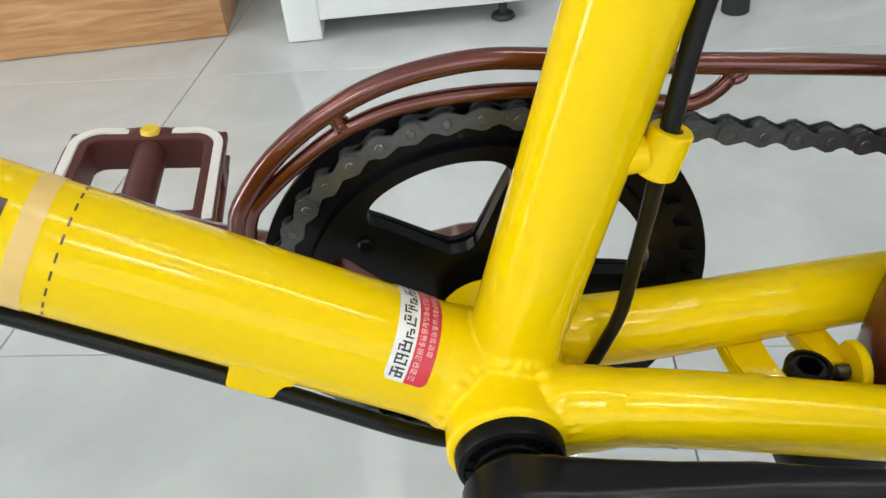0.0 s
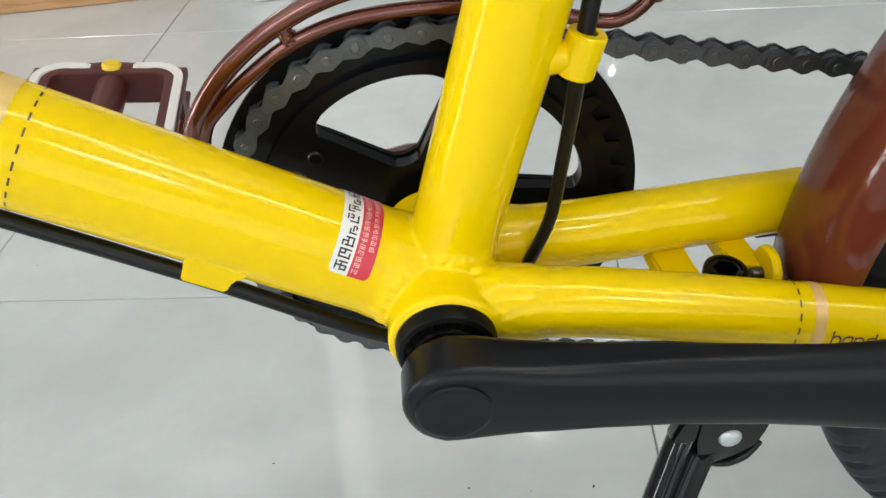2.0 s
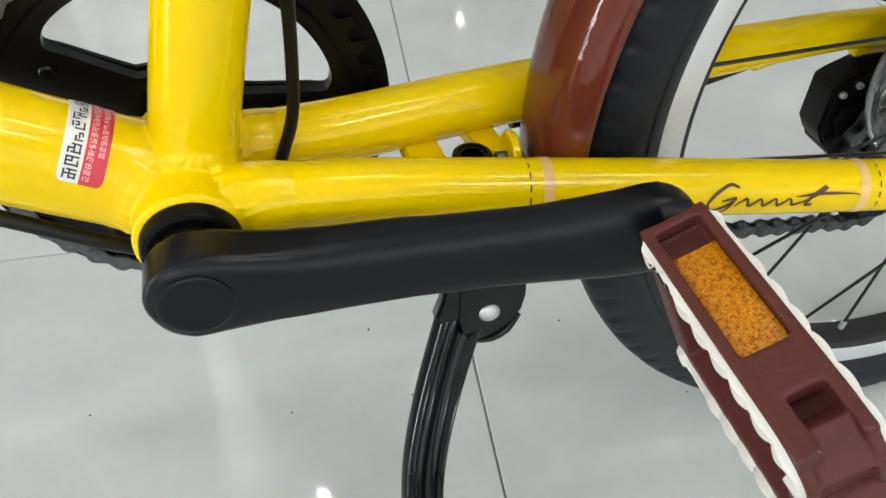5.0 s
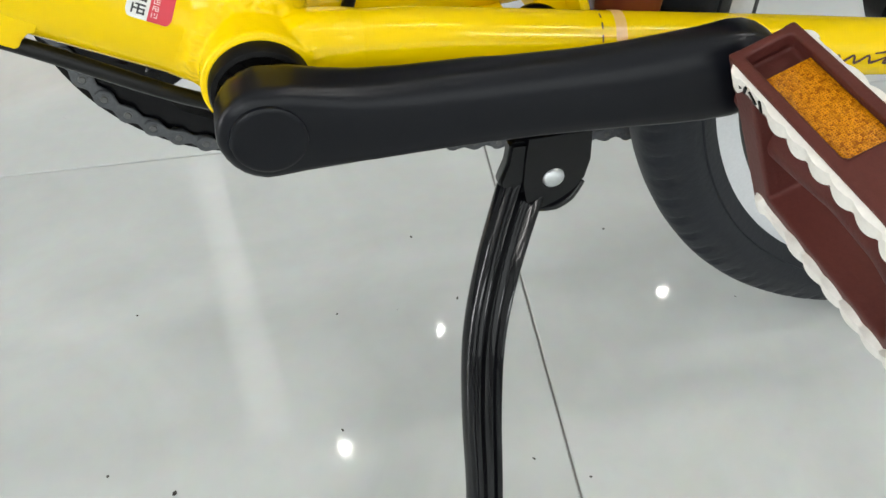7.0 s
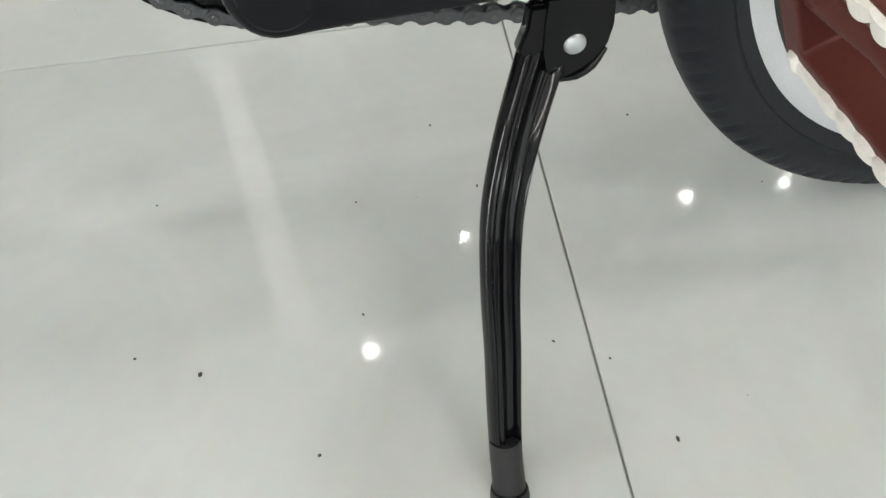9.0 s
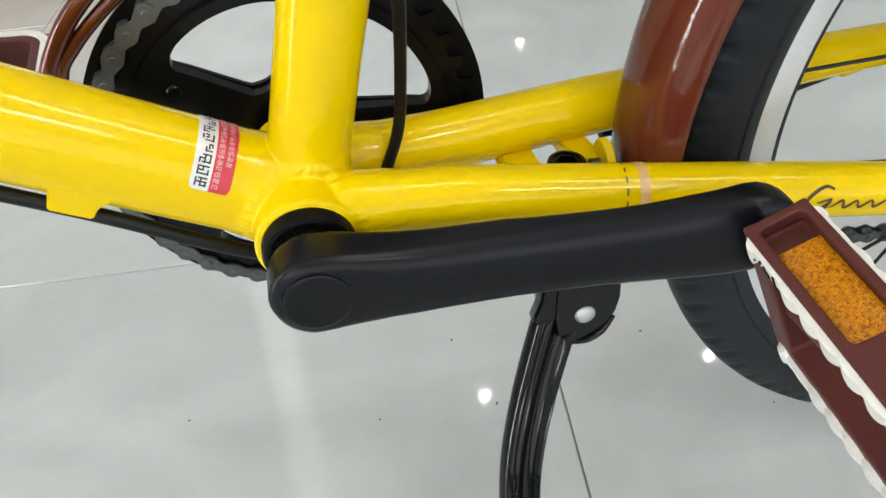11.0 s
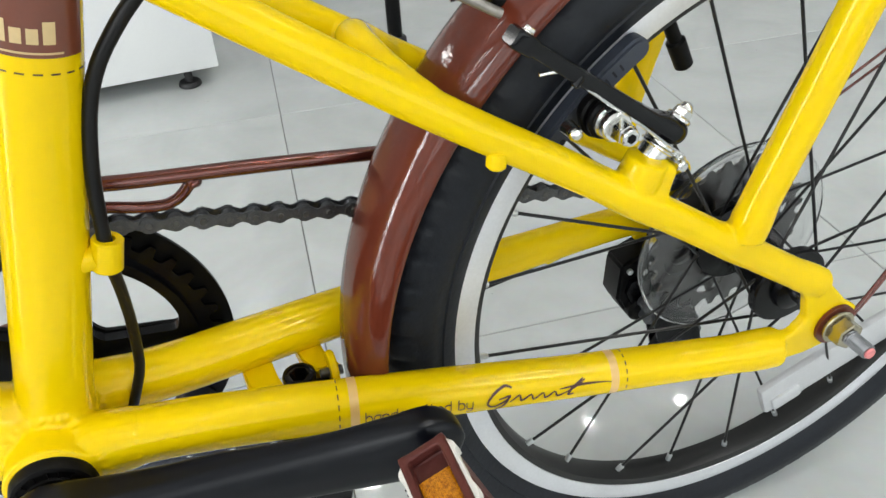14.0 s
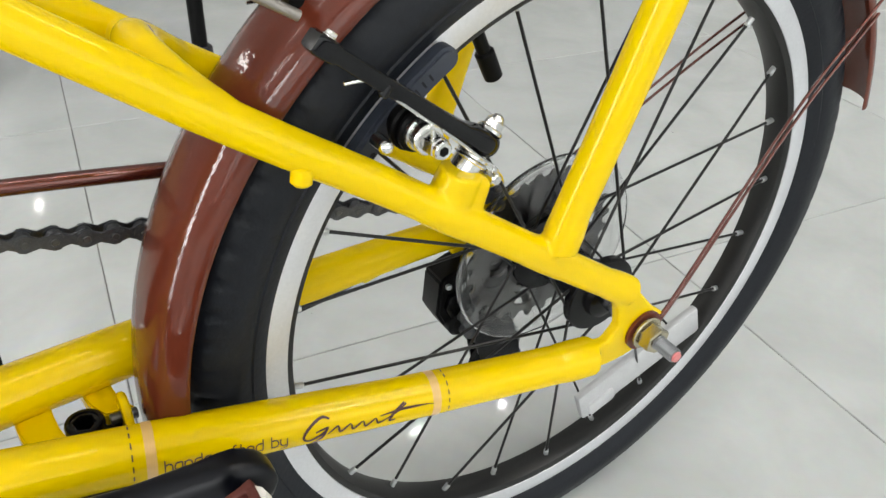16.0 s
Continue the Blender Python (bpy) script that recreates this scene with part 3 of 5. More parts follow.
for t in (UPPER_L, UPPER_R):
    side = -1 if t is UPPER_L else 1
    at = min(range(len(t.line)), key=lambda i: (t.line[i] - Vector((277, side * 48, 100))).length)
    bm = bmesh.new()
    stub(t, t.far[at] - 26, t.far[at] + 26, [7.9, 8.8, 9.2, 8.8, 7.9]).add(bm, 28)
    Tube([(276, side * 45, 96), (279.5, side * 46, 109), (282, side * 47, 119)], [11, 10.8, 10]).add(bm, 24)
    block(bm, (286, side * 46, 105), (17, 17, 23), Matrix.Rotation(radians(12), 3, "Y"), 4)
    joint("brake_boss", bm, bicycle, 8, mat=YELLOW)
for t in (UPPER_L, UPPER_R):
    side = -1 if t is UPPER_L else 1
    at = min(range(len(t.line)), key=lambda i: (t.line[i] - Vector((335, side * 60, 66))).length)
    bm = bmesh.new()
    stub(t, t.far[at] - 24, t.far[at] + 24, [7.9, 8.8, 9.0, 8.8, 7.9]).add(bm, 28)
    Tube([(337.6, side * 60.2, 70), (339, side * 60.6, 80), (341.5, side * 61, 92)], [9.8, 10.2, 8.9]).add(bm, 28)
    joint("weld", bm, bicycle, 10, mat=YELLOW)

# dropouts
for side, up, low in ((-1, UPPER_L, LOWER_L), (1, UPPER_R, LOWER_R)):
    bm = bmesh.new()
    plate(bm, [(368, 46), (392, 36), (414, 14), (425, 6), (422, -8), (408, -16), (394, -19), (366, -20), (364, -3), (382, 0), (388, 8), (384, 22)], side * 63.5, side * 70.3)
    stub(up, up.far[-1] - 26, up.far[-1], [7.8, 8.8, 9.2, 8.6]).add(bm, 24, True)
    stub(low, low.far[-1] - 30, low.far[-1], [low.radii[-1] - 0.6, low.radii[-1] + 0.6, low.radii[-1] + 0.8, low.radii[-1] + 0.6]).add(bm, 24, True)
    joint("dropout", bm, bicycle, 8, mat=YELLOW)


def bracket_between_stays():
    """The plates behind the crank that carry the kickstand and the mudguard's front end."""
    for path, wide in (([(99.0, 32), (99.2, 14), (101, 0), (106, -13), (113, -25)], 8.2), ([(127.5, 35), (128, 24), (130, 12), (135, 2)], 7.0)):
        line = smooth_line([(x, y, 0) for x, y in path], 2.0)
        left = [(q.x - wide, q.y) for q in line]
        right = [(q.x + wide, q.y) for q in line]
        web = bmesh.new()
        slab(web, left + right[::-1], -12.5, -5)
        bmesh.ops.bevel(web, geom=[e for e in web.edges if e.calc_face_angle(0) > 1.0], offset=0.001, segments=2, affect="EDGES")
        part("stay_plate", web, YELLOW, bicycle)
    bm = bmesh.new()
    lathe(bm, (0, 0, 0), [(-16, 5.2), (-16, 8.0), (0, 9.0), (1.2, 8.6), (1.8, 7.6), (1.8, 6.6), (-1, 6.2), (-6, 6.0)], 30, closed=True)
    plate(bm, ring_points(6.4, 24), -6.0, 1.0, [ring_points(5.3, 6, 0.3)])
    bmesh.ops.rotate(bm, verts=bm.verts, cent=(0, 0, 0), matrix=Matrix.Rotation(radians(90), 3, "X"))
    bmesh.ops.translate(bm, verts=bm.verts, vec=Vector((118.5, 0, -4)) * MM)
    bolt = part("kickstand_bolt", bm, BLACK, bicycle, "black socket-head bolt")
    bm = bmesh.new()
    rod(bm, (134.5, 0, -6), (138.5, 0, -6), 11, 11, 28, 1)
    lug = part("mudguard_lug", bm, YELLOW, bicycle)
    bm = bmesh.new()
    rod(bm, (129.5, 0, -7), (142, 0, -7), 2.8, 2.8, 16, 0.4)
    part("screw", bm, COG, lug, "small steel screw end")
    return bolt


bracket_between_stays()

# fittings on the frame
bm = bmesh.new()
lathe(bm, (0, 0, 0), [(-7.5, 3.2), (-7.5, 6.0), (-6.8, 6.6), (6.8, 6.6), (7.5, 6.0), (7.5, 3.2)], 32, closed=True)
bmesh.ops.rotate(bm, verts=bm.verts, cent=(0, 0, 0), matrix=Matrix.Rotation(radians(90), 3, "X") )
bmesh.ops.rotate(bm, verts=bm.verts, cent=(0, 0, 0), matrix=Matrix.Rotation(radians(13), 3, "Y"))
bmesh.ops.translate(bm, verts=bm.verts, vec=Vector((46.2, -6, 98.5)) * MM)
rod(bm, (31, -4, 96), (42, -6, 98), 6.2, 5.2, 16)
part("cable_guide", bm, YELLOW, bicycle, "round yellow cable guide")
bm = bmesh.new()
plate(bm, [(-11, 10), (-9.4, 3), (-8.4, -4.4), (-7.4, -5.4), (7.0, -5.4), (8.2, -4.4), (8.8, -1), (10, 1.6), (13, 3.2), (14, 10)], -7, 7, (), Matrix.Translation(Vector((-84, -12.5, 25)) * MM) @ Matrix.Rotation(radians(27), 4, "Y"))
bmesh.ops.bevel(bm, geom=[e for e in bm.edges if e.calc_face_angle(0) > 0.9], offset=0.0012, segments=2, affect="EDGES")
part("cable_clip", bm, YELLOW, bicycle)
bm = bmesh.new()
rod(bm, (209, -42, 134), (207.9, -42.7, 125.6), 4.7, 4.5, 20, 1.2)
part("cable_stop", bm, YELLOW, bicycle)

# cables
part("gear_cable", tube([(92, -3, 214), (72, -5, 194), (58, -6, 172), (50, -7, 140), (46.4, -6, 99), (46.6, -1, 75), (46.3, 3.5, 52), (44.4, 5, 26), (40, 5, 11), (34, 4.5, -4), (27, 4, -15)], [3.1, 3.1, 3.1, 3.0, 2.6, 2.6, 2.6], 14), HOUSING, bicycle, "black cable along the seat tube")
part("brake_cable", tube([(-330, -9, 139), (-160, -10, 54), (-84, -13, 17.5), (-30, -12, -14), (-6, -8, -24), (20, 0, -25)], 3.2, 14), HOUSING, bicycle, "black cable under the down tube")
part("rear_cable", tube([(150, 38, -16), (190, 45, -19), (222, 50, -19.6), (242, 52, -18.6), (262, 53, -16), (278, 53.4, -12.2), (291, 53.4, -8.4)], 2.8, 14), HOUSING, bicycle, "black gear cable under the chain stay")
bm = bmesh.new()
rod(bm, (290, 53.4, -8.6), (301, 54.6, -6.2), 4.9, 5.2, 20, 1.0)
rod(bm, (297, 54, -7), (296, 57, 1), 4.0, 4.4, 16)
part("rear_cable_stop", bm, YELLOW, bicycle, "small yellow cable stop")

# decals
def dashes(t, far, count, ang0, ang1):
    bm = bmesh.new()
    for k in range(count):
        a = ang0 + (ang1 - ang0) * k / count
        skin_patch(bm, t, far - 0.34, far + 0.34, a, a + (ang1 - ang0) / count * 0.55, 0.22, 1, 3)
    return part("stitch_line", bm, STITCH, bicycle, "dashed dark decal line")


dashes(DOWN, 147, 24, -math.pi, math.pi)
part("decal_band", skin_patch(bmesh.new(), DOWN, 153.5, 160, -math.pi, math.pi, 0.2, 1, 48), PALE, bicycle)
part("decal_mark", skin_patch(bmesh.new(), DOWN, 164.3, 173, -0.78, -0.40, 0.3, 3, 6), STITCH, bicycle, "edge of a dark brown decal on the down tube")
dashes(LOWER_L, 118, 16, -math.pi, math.pi)
part("decal_band", skin_patch(bmesh.new(), LOWER_L, 123.5, 128, -math.pi, math.pi, 0.2, 1, 36), PINK, bicycle)
part("decal_band", skin_patch(bmesh.new(), LOWER_L, 262, 266.5, -math.pi, math.pi, 0.2, 1, 36), PINK, bicycle)
dashes(LOWER_L, 271, 16, -math.pi, math.pi)
dashes(SEAT, 190, 18, -math.pi, math.pi)
part("maker_label", skin_patch(bmesh.new(), SEAT, 196, 228, -1.15, 1.15, 0.4, 4, 20), LABELBROWN, bicycle, "brown label on the seat tube")
for a, wide, top in ((-0.85, 0.07, 207), (-0.70, 0.24, 209), (-0.38, 0.22, 206.5), (-0.08, 0.22, 206.5), (0.22, 0.24, 209)):
    part("label_mark", skin_patch(bmesh.new(), SEAT, 201, top, a, a + wide, 0.7, 2, 3), GILT, bicycle, "dull gold mark on the brown label")
part("label_line", skin_patch(bmesh.new(), SEAT, 197.4, 198.2, -1.1, 0.62, 0.7, 1, 12), GILT, bicycle)

# sticker on the down tube
STICK0, STICK1 = -1.33, 0.85


def film(bm, t, far0, far1, ang0, ang1, round0=0.0, round1=0.0, lift=0.25, cols=10, rows=24):
    """A thin film on a tube's skin whose lower corners are rounded at either end of its width."""
    grid = []
    for i in range(cols + 1):
        u = i / cols
        far = far0 + (far1 - far0) * u
        low = ang0
        for r, near in ((round0, far - far0), (round1, far1 - far)):
            if r and near < r:
                low += (r - math.sqrt(max(0.0, r * r - (r - near) ** 2))) / t.radii[0]
        grid.append([bm.verts.new(t.spot(far, low + (ang1 - low) * j / rows, lift) * MM) for j in range(rows + 1)])
    for i in range(cols):
        for j in range(rows):
            bm.faces.new((grid[i][j], grid[i + 1][j], grid[i + 1][j + 1], grid[i][j + 1]))
    return bm


def scribble(bm, t, far, ang, wide, tall, pen, rng):
    """One block of unreadable print: short bars across and along a small square."""
    step = tall / t.radii[0]
    half = pen / t.radii[0]
    for k in range(3):
        a = ang + step * (0.04 + 0.40 * k) * 0.95
        f0, f1 = far + wide * rng.choice((0, 0, 0.2, 0.45)), far + wide * rng.choice((1, 1, 0.75, 0.55))
        skin_patch(bm, t, f0, f1, a, a + half, 0.45, 1, 1)
    for k in range(3):
        f = far + wide * (0.02 + 0.42 * k)
        a0, a1 = ang + step * rng.choice((0, 0, 0.3, 0.5)), ang + step * rng.choice((0.92, 0.92, 0.6))
        skin_patch(bm, t, f, f + pen, a0, a1, 0.47, 1, 2)


sticker = part("sticker", film(bmesh.new(), DOWN, 35, 42.5, STICK0, STICK1, 0, 2.2), WHITE, bicycle, "white and red paper sticker with unreadable print")
part("red_field", film(bmesh.new(), DOWN, 27, 35, STICK0, STICK1, 2.2, 0), RED, sticker)
bm = bmesh.new()
rng = random.Random(7)
for k in range(10):
    scribble(bm, DOWN, 36.2 + rng.uniform(-0.1, 0.1), -1.26 + k * 0.207, 4.6 if k not in (3, 6) else 2.6, 3.7, 0.62, rng)
part("print", bm, INK, sticker)
bm = bmesh.new()
for k in range(19):
    scribble(bm, DOWN, 31.9, -1.25 + k * 0.107, 2.1, 1.85, 0.27, rng)
    if 3 < k < 15:
        scribble(bm, DOWN, 28.5, -1.25 + k * 0.107, 1.9, 1.75, 0.25, rng)
part("print", bm, PINKWHITE, sticker)

# The thin lettering of one line width: each stroke is a row of grid places, across and up.
STROKES = {
    "h": "08 02|05 16 36 45 42", "a": "46 42|46 16 05 03 12 42", "n": "06 02|05 16 36 45 42", "d": "48 42|46 16 05 03 12 42", "c": "46 16 05 03 12 42", "r": "06 02|05 16 36",
    "f": "38 28 17 12|06 36", "t": "18 13 22 32|06 36", "e": "04 44 45 36 16 05 03 12 42", "b": "08 02|06 36 45 43 32 02", "y": "06 03 12 42|46 41 30 00",
}


def words_on_stay():
    bm = bmesh.new()
    at = 131.0
    for sign in "handcrafted by":
        if sign == " ":
            at += 3.0
            continue
        for stroke in STROKES[sign].split("|"):
            pts = [(int(q[0]) * 0.80, (int(q[1]) - 2) * 1.0) for q in stroke.split()]
            # straight runs with tight corners
            line = []
            for i, (x, y) in enumerate(pts):
                for j in (i - 1, i + 1):
                    if 0 <= j < len(pts):
                        far = math.hypot(pts[j][0] - x, pts[j][1] - y)
                        k = min(0.45, 0.5 / far)
                        q = (x + (pts[j][0] - x) * k, y + (pts[j][1] - y) * k)
                        line.append(q)
                if i in (0, len(pts) - 1):
                    line.insert(0 if i == 0 else len(line), (x, y))
            skin_stroke(bm, LOWER_L, [(at + x, 1.68 - y / 12.5, 1.0) for x, y in line], 0.6)
        at += 3.2 + 1.05 if sign not in "rft" else 2.5 + 1.05
    part("lettering", bm, STITCH, bicycle, "thin dark lettering reading handcrafted by")


words_on_stay()
# The maker's script mark beside it, as plain brush strokes.
bm = bmesh.new()
skin_stroke(bm, LOWER_L, [(207, 0.95, 0.7), (203, 0.85, 1.0), (197, 1.15, 1.2), (194, 1.55, 1.1), (197, 1.78, 0.9), (203, 1.55, 1.0), (206, 1.3, 0.9), (200, 1.42, 0.6)], 1.15)
skin_stroke(bm, LOWER_L, [(206, 1.3, 0.9), (203, 1.75, 1.2), (199, 2.0, 0.8)], 1.1)
skin_stroke(bm, LOWER_L, [(206, 1.62, 0.5), (211, 1.33, 0.9), (212.5, 1.62, 1.1), (217.5, 1.35, 0.7), (219, 1.62, 1.1), (224, 1.35, 0.7), (225.5, 1.62, 1.1), (230.5, 1.35, 0.7), (232, 1.6, 1.1), (237, 1.45, 0.6), (243, 1.2, 0.8), (247, 0.95, 0.7)], 1.1)
skin_stroke(bm, LOWER_L, [(246, 0.9, 0.8), (240, 1.3, 1.3), (238, 1.6, 1.2), (241, 1.6, 0.7)], 1.15)
skin_stroke(bm, LOWER_L, [(233, 1.28, 0.5), (245, 1.18, 1.2), (258, 1.2, 0.6), (262, 1.25, 0.3)], 1.0)
part("script_mark", bm, STITCH, bicycle, "dark brown flowing brush-script mark")


# ---- chain drive ----
TEETH, RING_Y = 42, 48.0
RING_R = 6.35 / math.sin(math.pi / TEETH)


def openings(r_in, r_out, half_in, half_out):
    loops = []
    for k in range(5):
        c = radians(111 - 74 + 72 * k)
        pts = []
        for a, r in ((-half_in * 0.6, r_in), (0, r_in - 1), (half_in * 0.6, r_in), (half_in, r_in + 3), (half_out * 0.93, r_out - 12), (half_out, r_out - 6), (half_out * 0.94, r_out - 2.5), (half_out * 0.75, r_out), (half_out * 0.4, r_out + 0.8), (0, r_out + 1), (-half_out * 0.4, r_out + 0.8), (-half_out * 0.75, r_out), (-half_out * 0.94, r_out - 2.5), (-half_out, r_out - 6), (-half_out * 0.93, r_out - 12), (-half_in, r_in + 3)):
            pts.append((r * math.cos(c + radians(a)), r * math.sin(c + radians(a))))
        ring = pts[-3:] + pts + pts[:3]
        line = smooth_line([(x, 0, z) for x, z in ring], 2.5)
        first = min(range(len(line) // 2), key=lambda i: (line[i] - Vector((pts[0][0], 0, pts[0][1]))).length)
        last = max(range(len(line) // 2, len(line)), key=lambda i: -(line[i] - Vector((pts[0][0], 0, pts[0][1]))).length)
        loops.append([(q.x, q.z) for q in line[first:last]])
    return loops


crankset = empty("crankset", bicycle)
tagged(crankset, "black crankset with chainring and guard disc")
bm = bmesh.new()
teeth = []
for k in range(TEETH):
    c = math.tau * (k + 0.5) / TEETH + radians(152.6)
    for a, r in ((-0.5, RING_R - 3.5), (-0.3, RING_R - 3.2), (-0.13, RING_R + 2.4), (0.13, RING_R + 2.4), (0.3, RING_R - 3.2)):
        teeth.append((r * math.cos(c + a * math.tau / TEETH), r * math.sin(c + a * math.tau / TEETH)))
plate(bm, teeth, RING_Y - 1.1, RING_Y + 1.1, [ring_points(72, 60)])
part("chainring", bm, BLACK, crankset, "black toothed chainring")
bm = bmesh.new()
plate(bm, ring_points(93, 96), RING_Y + 2.9, RING_Y + 5.7, openings(31, 69.5, 13, 28))
part("guard_disc", bm, PLASTIC, crankset, "black plastic guard disc")
bm = bmesh.new()
plate(bm, ring_points(74.5, 72), RING_Y - 5.0, RING_Y + 1.6, openings(30, 68.2, 13, 27))
part("spider", bm, BLACK, crankset)
for k in range(5):
    c = radians(144.5 + 72 * k)
    bm = bmesh.new()
    x, z = 58 * math.cos(c), 58 * math.sin(c)
    rod(bm, (x, RING_Y - 7.2, z), (x, RING_Y - 1, z), 3.4, 3.4, 20, 0.8)
    rod(bm, (x, RING_Y - 7.5, z), (x, RING_Y - 7, z), 1.9, 1.9, 6)
    part("ring_bolt", bm, BLACK, crankset)
bm = bmesh.new()
rod(bm, (0, -47.4, 0), (0, -41, 0), 9.6, 10.2, 32, 0.6)
lathe(bm, (0, 0, 0), [(-42, 10.5), (-42, 12.4), (-40.6, 12.8), (-40.2, 15.8), (-40.8, 16.2), (-40.2, 17.9), (-38.6, 18.7), (-34, 18.9), (-33, 14), (-33, 10)], 48, closed=True)
for k in range(16):
    c = math.tau * k / 16
    block(bm, (14.3 * math.cos(c), -40.4, 14.3 * math.sin(c)), (2.8, 1.6, 1.4), Matrix.Rotation(-c, 3, "Y"))
part("bearing_cup", bm, PLASTIC, crankset, "black splined bearing cup")
bm = bmesh.new()
rod(bm, (0, -60, 0), (0, 62, 0), 8, 8, 24)
part("spindle", bm, STEEL, crankset)

CRANK_TURN = 5.6


def crank_arm():
    """A forged arm along +x: a rounded boss, a long bevel above its front face, a hollow before the pedal eye."""
    # x, front y, rear y, half height, drop, depth of the bevel, height of the bevel
    rows = [
        *[(-17.5 * math.cos(radians(q)), -61.5 - 5.5 * math.sin(radians(q)) ** 0.5, -52 + 4.0 * math.sin(radians(q)) ** 0.5, 17.5 * math.sin(radians(q)), 0, 1.0 + 3.5 * math.sin(radians(q)), 1.5 + 6.5 * math.sin(radians(q))) for q in (5, 14, 24, 36, 48, 60, 75, 90)],
        (10, -67, -48, 16.9, -0.6, 5, 8.5), (22, -66.9, -48.2, 15.6, -3.0, 6.5, 9.5),
        (34, -67.2, -48.8, 14.6, -4.8, 7.5, 11), (50, -68.0, -50.4, 14.1, -6.0, 8.5, 12.5), (75, -70.5, -54, 13.9, -6.6, 9.5, 13.5), (105, -75.5, -61, 14.1, -6.4, 10, 14.5), (125, -80, -66, 14.7, -5.5, 10.5, 16), (140, -84, -69, 15.4, -4.2, 10.5, 17), (150, -86.6, -71.4, 15.8, -3.2, 9, 16),
        *[(160 + 19 * math.sin(radians(q)), -88.4 + 3.5 * (1 - math.cos(radians(q))), -73 - 5.0 * (1 - math.cos(radians(q))), 15.9 * math.cos(radians(q)), -2.2, 6.5 * math.cos(radians(q)) + 0.4, 12 * math.cos(radians(q)) + 0.4) for q in (0, 16, 32, 46, 58, 69, 79, 87)],
    ]
    count = 56
    bm = bmesh.new()
    rings = []
    for x, y0, y1, h, drop, deep, high in rows:
        loop = [(y1, -h * 0.8), (y1, h * 0.8), (y1 - 1.5, h), *[(y0 + deep * (1 - math.sin(radians(a))), h - high * (1 - math.cos(radians(a)))) for a in (5, 25, 45, 65, 85)], (y0, h - high - (2 * h - high) * 0.45), (y0 + 0.6, -h + min(3.4, h * 0.3)), (y0 + 2.6, -h), (y1 - 1.6, -h)]
        keep = smooth_line([(x, y, z) for y, z in loop[-2:] + loop + loop[:2]], 0.5)
        far = [0.0]
        for a, b in zip(keep, keep[1:]):
            far.append(far[-1] + (b - a).length)
        first = min(range(len(keep) // 2), key=lambda i: (keep[i] - Vector((x, *loop[0]))).length)
        last = min(range(len(keep) // 2, len(keep)), key=lambda i: (keep[i] - Vector((x, *loop[0]))).length)
        ring, i = [], first
        for k in range(count):
            f = far[first] + (far[last] - far[first]) * k / count
            while i < last - 1 and far[i + 1] < f:
                i += 1
            q = keep[i].lerp(keep[i + 1], (f - far[i]) / max(1e-6, far[i + 1] - far[i]))
            ring.append(bm.verts.new((x * MM, q.y * MM, (drop + q.z) * MM)))
        rings.append(ring)
    for a, b in zip(rings, rings[1:]):
        for k in range(count):
            bm.faces.new((a[k], a[(k + 1) % count], b[(k + 1) % count], b[k]))
    bm.faces.new(rings[0]), bm.faces.new(rings[-1])
    bmesh.ops.subdivide_edges(bm, edges=[e for e in bm.edges if abs(e.verts[0].co.x - e.verts[1].co.x) > 0.004], cuts=2, smooth=1.0)
    return bm


left_arm = part("crank_arm", crank_arm(), CRANKBLACK, crankset, "satin black forged crank arm", 1.2)
left_arm.matrix_basis = pose(0, 0, 0, 0, -CRANK_TURN, 0)
bm = crank_arm()
right_arm = part("crank_arm", bm, GUARD, crankset, "dark brown crank arm on the drive side", 1.2)
right_arm.matrix_basis = pose(0, 0.014, 0, 0, -CRANK_TURN, 180)
bm = bmesh.new()
lathe(bm, (0, 0, 0), [(-67.9, 4), (-67.9, 9), (-68.2, 11.4), (-68.1, 12.4), (-67.6, 13.1), (-66, 13.4), (-64, 13.4)], 40)
part("dust_cap", bm, CRANKBLACK, crankset, "round black dust cap")


def round_frame(reach, near, out, corner, inset):
    """The outline of a pedal cage, rounded at its outer end, drawn in by inset."""
    x, r = reach - inset, max(2.0, corner - inset)
    pts = [(x, near - inset), (-x, near - inset)]
    for c, a0 in ((-1, 180), (1, 270)):
        for k in range(9):
            a = radians(a0 + 90 * k / 8)
            bulge = 2.0 * max(0.0, -math.sin(a)) if inset < 1 else 0
            pts.append((c * (x - r) + r * math.cos(a), out + inset + r + r * math.sin(a) - bulge))
    return pts


